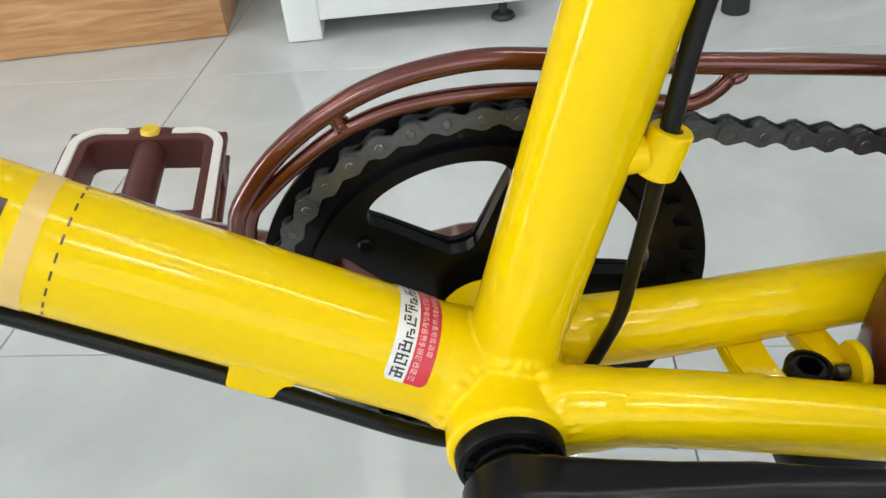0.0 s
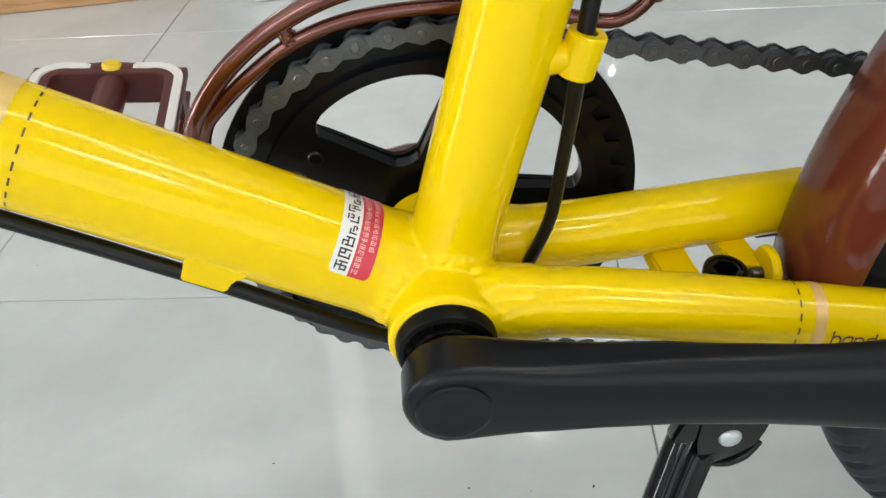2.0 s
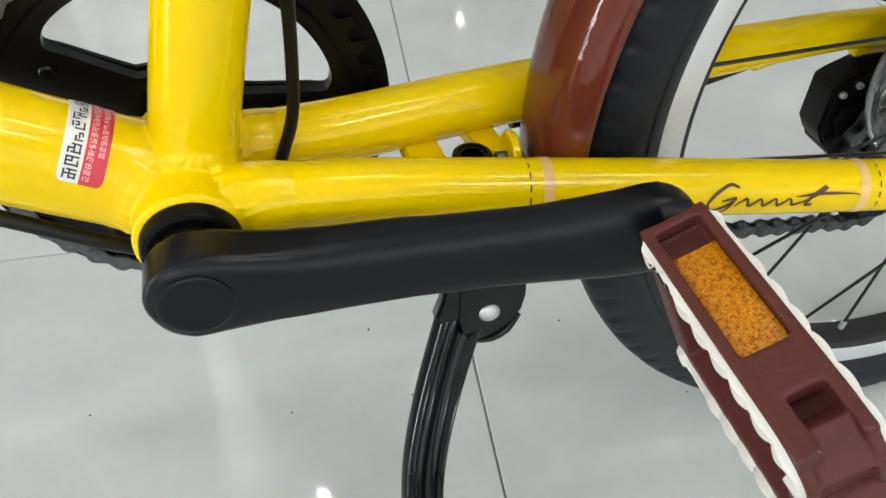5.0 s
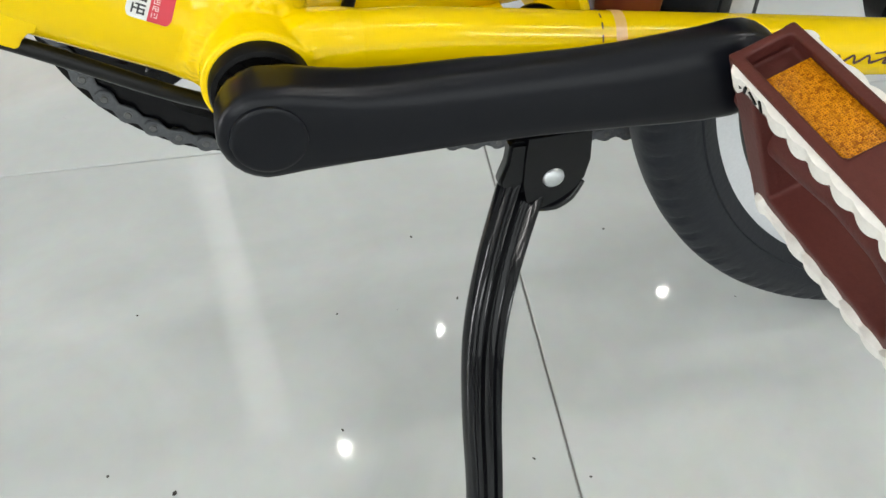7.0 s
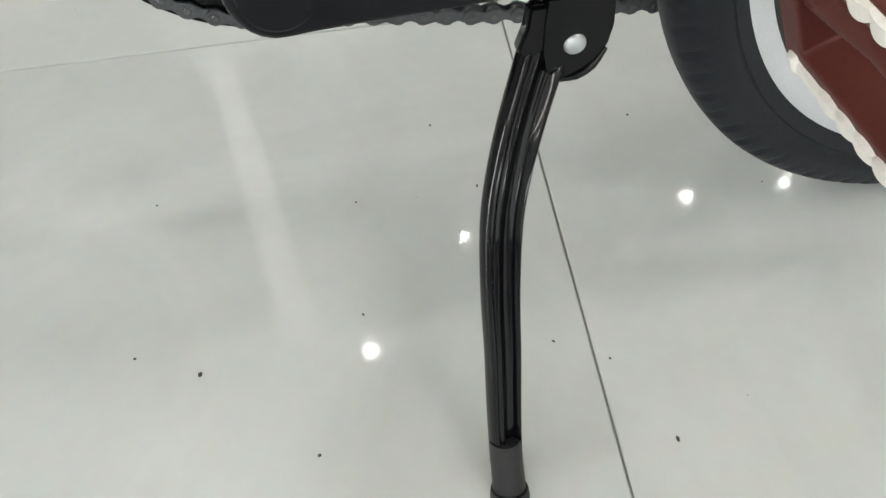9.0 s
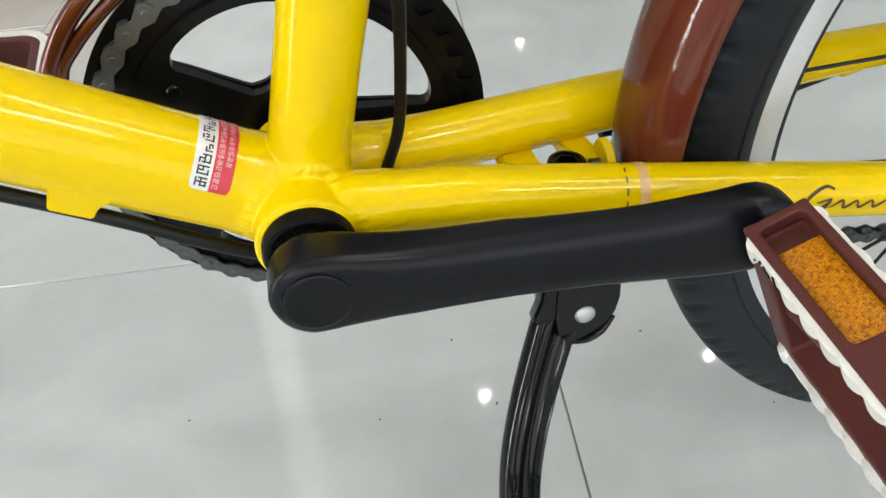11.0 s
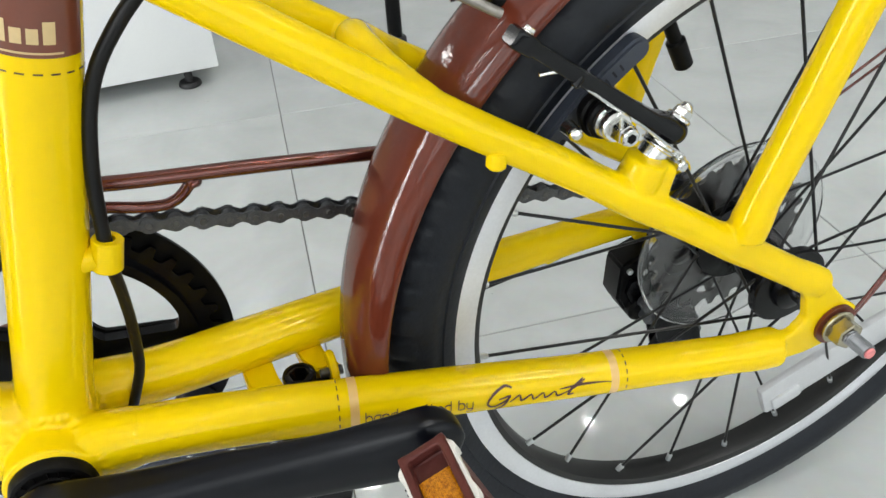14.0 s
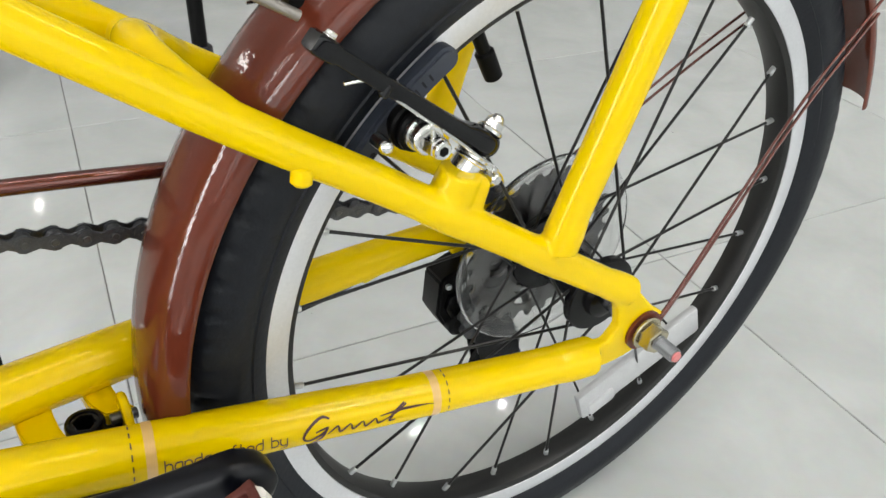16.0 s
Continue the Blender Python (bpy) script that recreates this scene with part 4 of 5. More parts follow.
def pedal(reach, deep, out, corner, lobes, dotted):
    """A moulded cage pedal; its axle runs along y, x is its travel side (half: reach), z its thickness (half: deep)."""
    p = empty("pedal", bicycle)
    tagged(p, "dark brown cage pedal with cream grip strips")
    bm = bmesh.new()
    slab(bm, round_frame(reach, 47, out, corner, 8.5), -deep + 3.4, deep - 3.4, [round_frame(reach, 47, out, corner, 12)])
    slab(bm, (round_frame(reach, 47, out, corner, 0)), deep - 3.6, deep, [round_frame(reach, 47, out, corner, 11.9)])
    slab(bm, (round_frame(reach, 47, out, corner, 0)), -deep, -deep + 3.6, [round_frame(reach, 47, out, corner, 11.9)])
    for c in (-1, 1):
        block(bm, (c * (reach - 8.4), 37, 0), (3.4, 18, deep * 2 - 3), None, 0.6)
        block(bm, (c * (reach - 2.6), 45, 0), (5, 3.8, deep * 2 - 2), None, 0.6)
        block(bm, (c * (reach - 3.2), -15.5, 0), (6, 15, deep * 2 - 2), None, 0.8)
        for z, tall in ((deep * 0.66, deep * 0.6), (-deep * 0.8, deep * 0.36)):
            block(bm, (c * (reach - 3.2), (out + corner * 0.2 - 22) / 2, z), (6, abs(out) - corner * 0.2 - 20, tall), None, 0.8)
        block(bm, (c * (reach - corner * 0.62), out + corner * 0.42, 0), (corner * 1.0, 8, deep * 2 - 2), Matrix.Rotation(radians(c * 45), 3, "Z"), 1)
        block(bm, (c * reach * 0.3, out + 3.4, 0), (reach * 0.62, 6, deep * 2 - 2), None, 1)
    joint("cage", bm, p, 2, 0.0007, PEDALBROWN, "moulded brown cage with rounded outer corners")
    part("end_cap", block(bmesh.new(), (0, out + 2.5, 0), (27, 13, deep * 2 + 2.2), None, 5.0, 4), PEDALBROWN, p)
    barrel = bmesh.new()
    Tube([(0, 46, 0), (0, 30, 0), (0, -10, 0), (0, out + 16, 0), (0, out + 4, 0)], [deep * 0.9] * 5 if dotted else [deep * 0.85, deep * 0.7, deep * 0.5, deep * 0.56, deep * 0.9], up=(0, 0, 1)).add(barrel, 24)
    rod(barrel, (0, 62, 0), (0, 46, 0), 6, 7, 16)
    part("barrel", barrel, PEDALBROWN, p)
    for c in (-1, 1):
        way = [Vector((reach - 4.2, 44 - 2 * k, 0)) for k in range(int((44 - out - corner) / 2) + 1)]
        r = corner - 4.2
        way += [Vector((reach - corner + r * math.cos(radians(-a)), out + corner + r * math.sin(radians(-a)) - 1.6 * math.sin(radians(a)), 0)) for a in range(8, 91, 8)]
        way += [Vector((x, out + 3.0, 0)) for x in (reach - corner - 4, (reach - corner) * 0.5 + 6, 12)]
        way = [q for i, q in enumerate(way) if not i or (q - way[i - 1]).length > 0.3]
        line = smooth_line(way, 0.7)
        for face in (-1, 1):
            bm = bmesh.new()
            rows, far = [], 0.0
            for i, q in enumerate(line):
                ahead = (line[min(i + 1, len(line) - 1)] - line[max(i - 1, 0)]).normalized()
                side = Vector((-ahead.y, ahead.x, 0))
                if side.dot(q) > 0:
                    side = -side
                far += (q - line[i - 1]).length if i else 0
                lobe = lobes * abs(math.sin(far * math.pi / 10.6)) ** 0.75 * (0.25 if 6 < far < 21 else 1.0)
                end = min(1.0, far / 2.5, max(0.05, (len(line) - 1 - i) * 0.9 / 2.5))
                rows.append([bm.verts.new((c * v.x * MM, v.y * MM, face * z * MM)) for v, z in ((q - side * 2.9, deep - 1.0), (q - side * 2.5, deep + (1.2 + 0.7 * lobe) * end), (q + side * (2.2 + lobe), deep + (1.2 + 0.8 * lobe) * end), (q + side * (3.0 + lobe), deep - 1.0))])
            for a, b in zip(rows, rows[1:]):
                for k in range(4):
                    bm.faces.new((a[k], a[(k + 1) % 4], b[(k + 1) % 4], b[k]))
            bm.faces.new(rows[0]), bm.faces.new(rows[-1])
            part("grip_strip", bm, CREAM, p, "cream rubber grip strip", 0.9)
        part("reflector", block(bmesh.new(), (c * (reach - 3.6), 12.5, 0), (2.4, 40, deep * 2 - 7.4), None, 0.4), AMBER, p, "amber prism reflector")
    if dotted:
        bm = bmesh.new()
        rod(bm, (0, out + 3, deep - 1), (0, out + 3, deep + 2.4), 6.4, 5.6, 24, 1)
        part("end_reflector", bm, YELLOWDOT, p, "small round yellow reflector")
    else:
        # A black disc stands in for the round dark hole at the outer end.
        bm = bmesh.new()
        rod(bm, (0, out - 3.8, 0), (0, out - 4.6, 0), 6, 5.6, 20)
        part("axle_end_disc", bm, PLASTIC, p, "black disc over the axle end")
        for k in range(4):
            bm = bmesh.new()
            block(bm, (reach - 4.2, 38.5 - 4.4 * k, deep + 1.75), (4.4, 1.0, 0.5), Matrix.Rotation(radians((35, -30, 50, 0)[k]), 3, "Z"))
            part("moulded_mark", bm, PLASTIC, p)
    return p


PEDAL_L = pedal(35.5, 11.0, -42.0, 15.0, 1.6, False)
PEDAL_L.matrix_basis = pose(0.1652, -0.1500, 0.0076, 0, -115, 0)
PEDAL_R = pedal(43.5, 10.0, -50.0, 19.0, 0.0, True)
PEDAL_R.matrix_basis = pose(-0.1755, 0.165, -0.0125, 0, -5, 185)


def chain_path():
    """The loop of chain pins, as places (x, z) every half pitch at 12.7 mm spacing."""
    line = []
    top, low = radians(82.6), radians(-97)
    steps = 90
    for k in range(steps + 1):
        a = top + (math.tau + low - top) * k / steps
        line.append(Vector((RING_R * math.cos(a), RING_Y, RING_R * math.sin(a))))
    line += smooth_line([line[-1], (50, 48, -93), (110, 47.5, -102.5), (195, 46, -109.5), (290, 43, -119), (369, 42, -127), (392, 42, -130)], 3)[1:]
    for k in range(1, 19):
        a = radians(-95 + 175 * k / 18)
        line.append(Vector((396 + 22 * math.cos(a), 42, -108 + 22 * math.sin(a))))
    for k in range(0, 16):
        a = radians(-110 - 130 * k / 15)
        line.append(Vector((388 + 20 * math.cos(a), 42, -62 + 20 * math.sin(a))))
    for k in range(1, 34):
        a = radians(-105 + 187 * k / 33)
        line.append(Vector((408.5 + 32.4 * math.cos(a), 42, 32.4 * math.sin(a))))
    line.append(line[0].copy())
    return line


def link_mesh(name, outer):
    """A pair of chain plates with pins or rollers; the link lies along x, 12.7 mm between its pins."""
    bm = bmesh.new()
    outline = []
    r = 4.7
    for side in (1, -1):
        for k in range(7):
            a = radians(-95 + 190 * k / 6)
            outline.append((side * (6.35 + r * math.cos(a)), side * r * math.sin(a)))
        outline.append((0, side * 2.5))
    gap = 3.1 if outer else 2.0
    for s in (-1, 1):
        plate(bm, outline, s * gap, s * (gap + 0.7))
        plate(bm, [(x * 0.955, z * 0.9) for x, z in outline], s * (gap + 0.7), s * (gap + 1.05))
        if outer:
            for x in (-6.35, 6.35):
                plate(bm, ring_points(2.9, 14, 0, (x, 0)), s * (gap + 1.0), s * (gap + 1.25), [ring_points(2.3, 14, 0, (x, 0))])
    return mesh_of(name, bm, CHAINMETAL)


def pin_mesh():
    bm = bmesh.new()
    rod(bm, (6.35, -4.6, 0), (6.35, 4.6, 0), 1.8, 1.8, 10, 0.3)
    rod(bm, (-6.35, -4.6, 0), (-6.35, 4.6, 0), 1.8, 1.8, 10, 0.3)
    return mesh_of("pin", bm, PINMETAL)


def roller_mesh():
    bm = bmesh.new()
    for x in (-6.35, 6.35):
        rod(bm, (x, -2.2, 0), (x, 2.2, 0), 3.9, 3.9, 12)
    return mesh_of("roller", bm, CHAINMETAL)


def build_chain():
    chain = empty("chain", bicycle)
    tagged(chain, "dark oiled bicycle chain")
    line = chain_path()
    far = [0.0]
    for a, b in zip(line, line[1:]):
        far.append(far[-1] + (b - a).length)
    count = int(far[-1] / 12.7) // 2 * 2
    spots, i = [], 0
    for k in range(count + 1):
        f = far[-1] * k / count
        while i < len(far) - 2 and far[i + 1] < f:
            i += 1
        spots.append(line[i].lerp(line[i + 1], (f - far[i]) / max(1e-6, far[i + 1] - far[i])))
    outer, inner, pins, rollers = link_mesh("outer_link", True), link_mesh("inner_link", False), pin_mesh(), roller_mesh()
    for k in range(count):
        a, b = spots[k], spots[k + 1]
        m = pose(*((a + b) / 2 * MM), 0, -math.degrees(math.atan2(b.z - a.z, b.x - a.x)), 0)
        for data in (outer, pins) if k % 2 else (inner, rollers):
            ob = new("chain_link" if data in (outer, inner) else data.name, data)
            ob.parent = chain
            ob.matrix_basis = m


build_chain()

# chain guard of two bent brown tubes
guard = empty("chain_guard", bicycle)
tagged(guard, "dark brown tubular chain guard")
G_OUT = Tube([(-96, 47, 12), (-96, 47, 42), (-90, 47, 56), (-77, 47, 72.5), (-58, 47, 88), (-34, 47, 100), (-5, 47, 106), (22, 47, 105), (63, 47, 101.5), (120, 47, 98), (183, 47, 93), (245, 47, 88)], 3.9)
part("outer_rail", G_OUT.add(bmesh.new(), 20), GUARD, guard)
G_IN = Tube([(-95, 47, 14), (-91, 47, 44), (-83, 47, 56), (-68, 47, 70), (-50, 47, 82.5), (-26, 47, 91), (8, 47, 94), (40, 47, 91), (62, 47, 86.5), (74, 47, 86), (82, 47, 91), (88, 47, 99)], 3.0)
part("inner_rail", G_IN.add(bmesh.new(), 18), GUARD, guard)
bm = bmesh.new()
rod(bm, (-54.5, 47, 90), (-51.5, 47, 82), 3.4, 3.1, 14)
part("strut", bm, GUARD, guard)
part("weld", bead(Tube([(85, 47, 94), (89.5, 47, 100.5)], 3.5), 3.5, 1.5, 2.0, 10, 60), GUARD, guard, sharp=2.0)
for a, b in (((-54.8, 47, 89.6), (-53.8, 47, 86.4)), ((-52.4, 47, 85.0), (-51.4, 47, 81.6))):
    part("weld", bead(Tube([a, b], 3.2), 1.6, 0.9, 1.6, 10, 60), GUARD, guard, sharp=2.0)

# ---- rear wheel ----
AX, AZ = 408.5, 0.0
wheel = empty("rear_wheel", bicycle)
tagged(wheel, "twenty inch rear wheel with black spokes")


def tyre():
    """A slick-centred tyre with notched shoulders."""
    bm = bmesh.new()
    segments, rings = 528, []
    prof = [(-10.5, 204), (-12.4, 206.5), (-15.4, 211), (-16.9, 214.4), (-16.3, 215.4), (-17.8, 218), (-18.6, 224), (-18.1, 226), (-17.6, 232), (-15, 238), (-13, 240.4), (-9.5, 242.6), (-6, 243.8), (0, 244.3), (6, 243.8), (9.5, 242.6), (13, 240.4), (15, 238), (17.6, 232), (18.1, 226), (18.6, 224), (17.8, 218), (16.3, 215.4), (16.9, 214.4), (15.4, 211), (12.4, 206.5), (10.5, 204)]
    for k in range(segments):
        a = math.tau * k / segments
        ring = []
        for i, (y, r) in enumerate(prof):
            cut = 0.0
            if i in (9, 10, 16, 17) and k % 6 == (0 if i < 13 else 3):
                cut = 2.1
            ring.append(bm.verts.new(((AX + (r - cut) * math.cos(a)) * MM, (y * (1 - cut * 0.035)) * MM, (AZ + (r - cut) * math.sin(a)) * MM)))
        rings.append(ring)
    for k in range(segments):
        a, b = rings[k], rings[(k + 1) % segments]
        for i in range(len(prof) - 1):
            bm.faces.new((a[i], a[i + 1], b[i + 1], b[i]))
    return bm


part("tyre", tyre(), RUBBER, wheel, "black tyre with notched shoulders", 0.9)
bm = bmesh.new()
lathe(bm, (AX, 0, AZ), [(-10.4, 206.5), (-10.9, 193.6), (-9.2, 190.6), (-4, 188.6), (4, 188.6), (9.2, 190.6), (10.9, 193.6), (10.4, 206.5), (8.8, 206.5), (8.8, 200), (-8.8, 200), (-8.8, 206.5)], 160, closed=True)
rim = part("rim", bm, RIMBLACK, wheel, "black rim with silver brake tracks")
for side in (-1, 1):
    bm = bmesh.new()
    lathe(bm, (AX, 0, AZ), [(side * 10.9, 194.2), (side * 11.5, 194.4), (side * 12.2, 199), (side * 12.4, 205.5), (side * 11.8, 207.6), (side * 10.3, 207.6)], 160, closed=True)
    part("brake_track", bm, RIMSIDE, rim, "silver brushed brake track")

NIPPLES, FLANGE_R, FLANGE_L, FLANGE_RIGHT = 24, 23.5, -31.0, 17.0


def lace_wheel():
    nip = bmesh.new()
    rod(nip, (0, 0, 0), (6.5, 0, 0), 1.9, 2.0, 10, 0.4)
    nip_data = mesh_of("nipple", nip, SATIN)
    for k in range(NIPPLES):
        a = radians(187.2 + 15 * k)
        side = 1 if k % 2 else -1
        turn = 1 if k % 4 < 2 else -1
        hub_a = a + turn * radians(64)
        y = FLANGE_L if side < 0 else FLANGE_RIGHT
        rim_at = Vector((AX + 189.5 * math.cos(a), side * 1.5, AZ + 189.5 * math.sin(a)))
        hub_at = Vector((AX + FLANGE_R * math.cos(hub_a), y, AZ + FLANGE_R * math.sin(hub_a)))
        way = (hub_at - rim_at).normalized()
        part("spoke", rod(bmesh.new(), rim_at + way * 6, hub_at, 1.0, 1.0, 8), SPOKE, wheel)
        ob = new("nipple", nip_data)
        ob.parent = wheel
        ob.matrix_basis = Matrix.Translation(rim_at * MM) @ way.to_track_quat("X", "Z").to_matrix().to_4x4()


lace_wheel()
bm = bmesh.new()
lathe(bm, (AX, 0, AZ), [(-42, 8), (-40, 13), (-36, 14), (-35.5, 24.5), (-34.5, 25.5), (-30, 25.5), (-28.5, 24), (-26, 18), (-20, 15), (9, 15), (13, 19), (15, 27), (16, 28), (19, 28), (20, 26), (21, 16)], 48)
part("hub", bm, BLACK, wheel, "black hub shell")
bm = bmesh.new()
lathe(bm, (AX, 0, AZ), [(-97.5, 2.5), (-97, 4.2)] + [(-96.6 + k * 0.6, 4.5 if k % 2 else 3.9) for k in range(21)] + [(-84, 4.9), (84, 4.9), (97, 4.4), (97.5, 2.5)], 24)
part("axle", bm, AXLE, wheel, "threaded plated axle")
bm = bmesh.new()
rod(bm, (AX, -97.4, AZ), (AX, -98.6, AZ), 3.4, 3.0, 16)
part("axle_mark", bm, REDCAP, wheel, "pink paint mark on the axle end")
for side in (-1, 1):
    bm = bmesh.new()
    lathe(bm, (AX, 0, AZ), [(side * 70.5, 5), (side * 70.5, 13), (side * 72.5, 13), (side * 72.5, 5)], 32, closed=True)
    part("washer", bm, BROWN, wheel, "brown painted washer")
    bm = bmesh.new()
    rod(bm, (AX, side * 73, AZ), (AX, side * 75.5, AZ), 10.5, 10.5, 28, 0.6)
    rod(bm, (AX, side * 75.5, AZ), (AX, side * 84, AZ), 8.6, 8.6, 6, 0.8)
    part("axle_nut", bm, GOLD, wheel, "gold plated flanged axle nut")
# valve
bm = bmesh.new()
v_way = Vector((math.cos(radians(119.7)), 0, math.sin(radians(119.7))))
v_hub = Vector((AX, 0, AZ))
rod(bm, v_hub + v_way * 196, v_hub + v_way * 172, 3.5, 3.5, 20)
rod(bm, v_hub + v_way * 175, v_hub + v_way * 158, 5.0, 4.8, 20, 1.0)
part("valve", bm, PLASTIC, wheel, "black rubber valve with a cap")
# spoke reflector
bm = bmesh.new()
block(bm, (506, -6, -117), (122, 7, 29), Matrix.Rotation(radians(-24), 3, "Y"), 2.5)
block(bm, (470, -8, -140), (26, 8, 14), Matrix.Rotation(radians(-24), 3, "Y"), 3)
part("spoke_reflector", bm, TAGWHITE, wheel, "white plastic spoke reflector")

# cassette
cassette = empty("cassette", bicycle)
tagged(cassette, "seven speed grey steel sprockets")
for i, n in enumerate((28, 24, 22, 20, 18, 16, 14)):
    r = 6.35 / math.sin(math.pi / n)
    pts = []
    for k in range(n):
        c = math.tau * k / n
        for a, q in ((-0.5, r - 3.4), (-0.28, r - 2.6), (-0.1, r + 2.6), (0.14, r + 2.6), (0.3, r - 2.6)):
            pts.append((AX + q * math.cos(c + a * math.tau / n), AZ + q * math.sin(c + a * math.tau / n)))
    bm = bmesh.new()
    y = 25 + i * 4.6
    holes = [ring_points(17, 24, 0, (AX, AZ))]
    if i < 4:
        holes += [ring_points((r - 22) * 0.36, 12, 0, (AX + (r + 15) / 2 * math.cos(radians(20 + 60 * k)), AZ + (r + 15) / 2 * math.sin(radians(20 + 60 * k)))) for k in range(6)]
    plate(bm, pts, y, y + 1.9, holes)
    part("sprocket", bm, COG, cassette)
bm = bmesh.new()
lathe(bm, (AX, 0, AZ), [(24, 14), (24, 18), (57, 18), (57, 14)], 32, closed=True)
part("freewheel_body", bm, BLACK, cassette)
bm = bmesh.new()
lathe(bm, (AX, 0, AZ), [(21.0, 30), (20.4, 60), (19.4, 64), (17.6, 66), (17.2, 68.6), (18.6, 70), (20.6, 69.6), (21.4, 66), (21.6, 60), (22.4, 30)], 64, closed=True)
part("spoke_protector", bm, CLEAR, cassette, "clear plastic spoke protector disc")

# rear derailleur
mech = empty("rear_derailleur", bicycle)
tagged(mech, "black rear derailleur below the sprockets")
bm = bmesh.new()
rod(bm, (412, 66, -22), (412, 82, -22), 11, 10, 20, 1.5)
block(bm, (384, 72, -34), (50, 16, 20), Matrix.Rotation(radians(-24), 3, "Y"), 4)
part("upper_body", bm, PLASTIC, mech)
bm = bmesh.new()
plate(bm, [(351, -32), (357, -28), (372, -22), (381, -21), (383, -30), (380, -52), (377, -74), (367, -80), (357, -70), (351, -60)], 52, 74)
bmesh.ops.bevel(bm, geom=[e for e in bm.edges if e.calc_face_angle(0) > 0.7], offset=0.002, segments=2, affect="EDGES")
rod(bm, (369, 46, -70), (369, 74, -70), 10, 10, 20, 2)
lower = part("lower_body", bm, PLASTIC, mech)
for x, z in ((357, -36), (366, -31)):
    part("limit_screw", rod(bmesh.new(), (x, 49.5, z), (x, 54, z), 2.1, 2.1, 12, 0.4), SATIN, lower)
bm = bmesh.new()
plate(bm, [(358, -44), (374, -40), (376, -48), (372, -64), (362, -66), (356, -54)], 48, 53)
part("link_plate", bm, BLACK, lower)
part("cable_anchor", rod(bmesh.new(), (378, 46, -40), (378, 54, -40), 3.4, 3.0, 12, 0.5), SATIN, lower)
for y in (35, 48.5):
    bm = bmesh.new()
    plate(bm, [(374, -48), (392, -46), (402, -62), (416, -96), (420, -112), (410, -122), (394, -122), (384, -108), (374, -76)], y, y + 1.6)
    part("cage_plate", bm, BLACK, mech)
for x, z in ((388, -62), (396, -108)):
    bm = bmesh.new()
    lathe(bm, (x, 42, z), [(-3.4, 4), (-3.4, 15), (-1.4, 18.5), (1.4, 18.5), (3.4, 15), (3.4, 4)], 33, closed=True)
    part("jockey_wheel", bm, PLASTIC, mech)

# mudguard
fender = empty("rear_mudguard", bicycle)
tagged(fender, "glossy brown rear mudguard")


def arch(a0, a1, thick):
    bm = bmesh.new()
    count = 90
    section = []
    for k in range(41):
        u = -math.cos(math.pi * k / 40)
        section.append((26.5 * u, 249.5 + 15.5 * math.sqrt(max(0.0, 1 - abs(u) ** 2.4))))
    skin = [(y, r) for y, r in section] + [(y * 0.965, r - thick) for y, r in reversed(section)]
    rings = []
    for i in range(count + 1):
        a = radians(a0 + (a1 - a0) * i / count)
        rings.append([bm.verts.new(((AX + r * math.cos(a)) * MM, y * MM, (AZ + r * math.sin(a)) * MM)) for y, r in skin])
    n = len(skin)
    for a, b in zip(rings, rings[1:]):
        for k in range(n):
            bm.faces.new((a[k], a[(k + 1) % n], b[(k + 1) % n], b[k]))
    bm.faces.new(rings[0]), bm.faces.new(rings[-1])
    return bm


part("blade", arch(184.5, 19, 1.4), BROWN, fender, "glossy brown arched mudguard blade", 1.2)
for side in (-1, 1):
    for shift in (0, 6):
        bm = bmesh.new()
        Tube([(AX + 6, side * 70.5, AZ - 3 + shift * 0.5), (AX + 24, side * 68, AZ + 8 + shift), (530 - shift * 0.4, side * 45, 98 + shift * 1.4), (604 - shift * 0.4, side * 31, 155 + shift * 1.5)], 1.0).add(bm, 10)
        part("stay_wire", bm, GUARD, fender, "thin dark red wire stay")

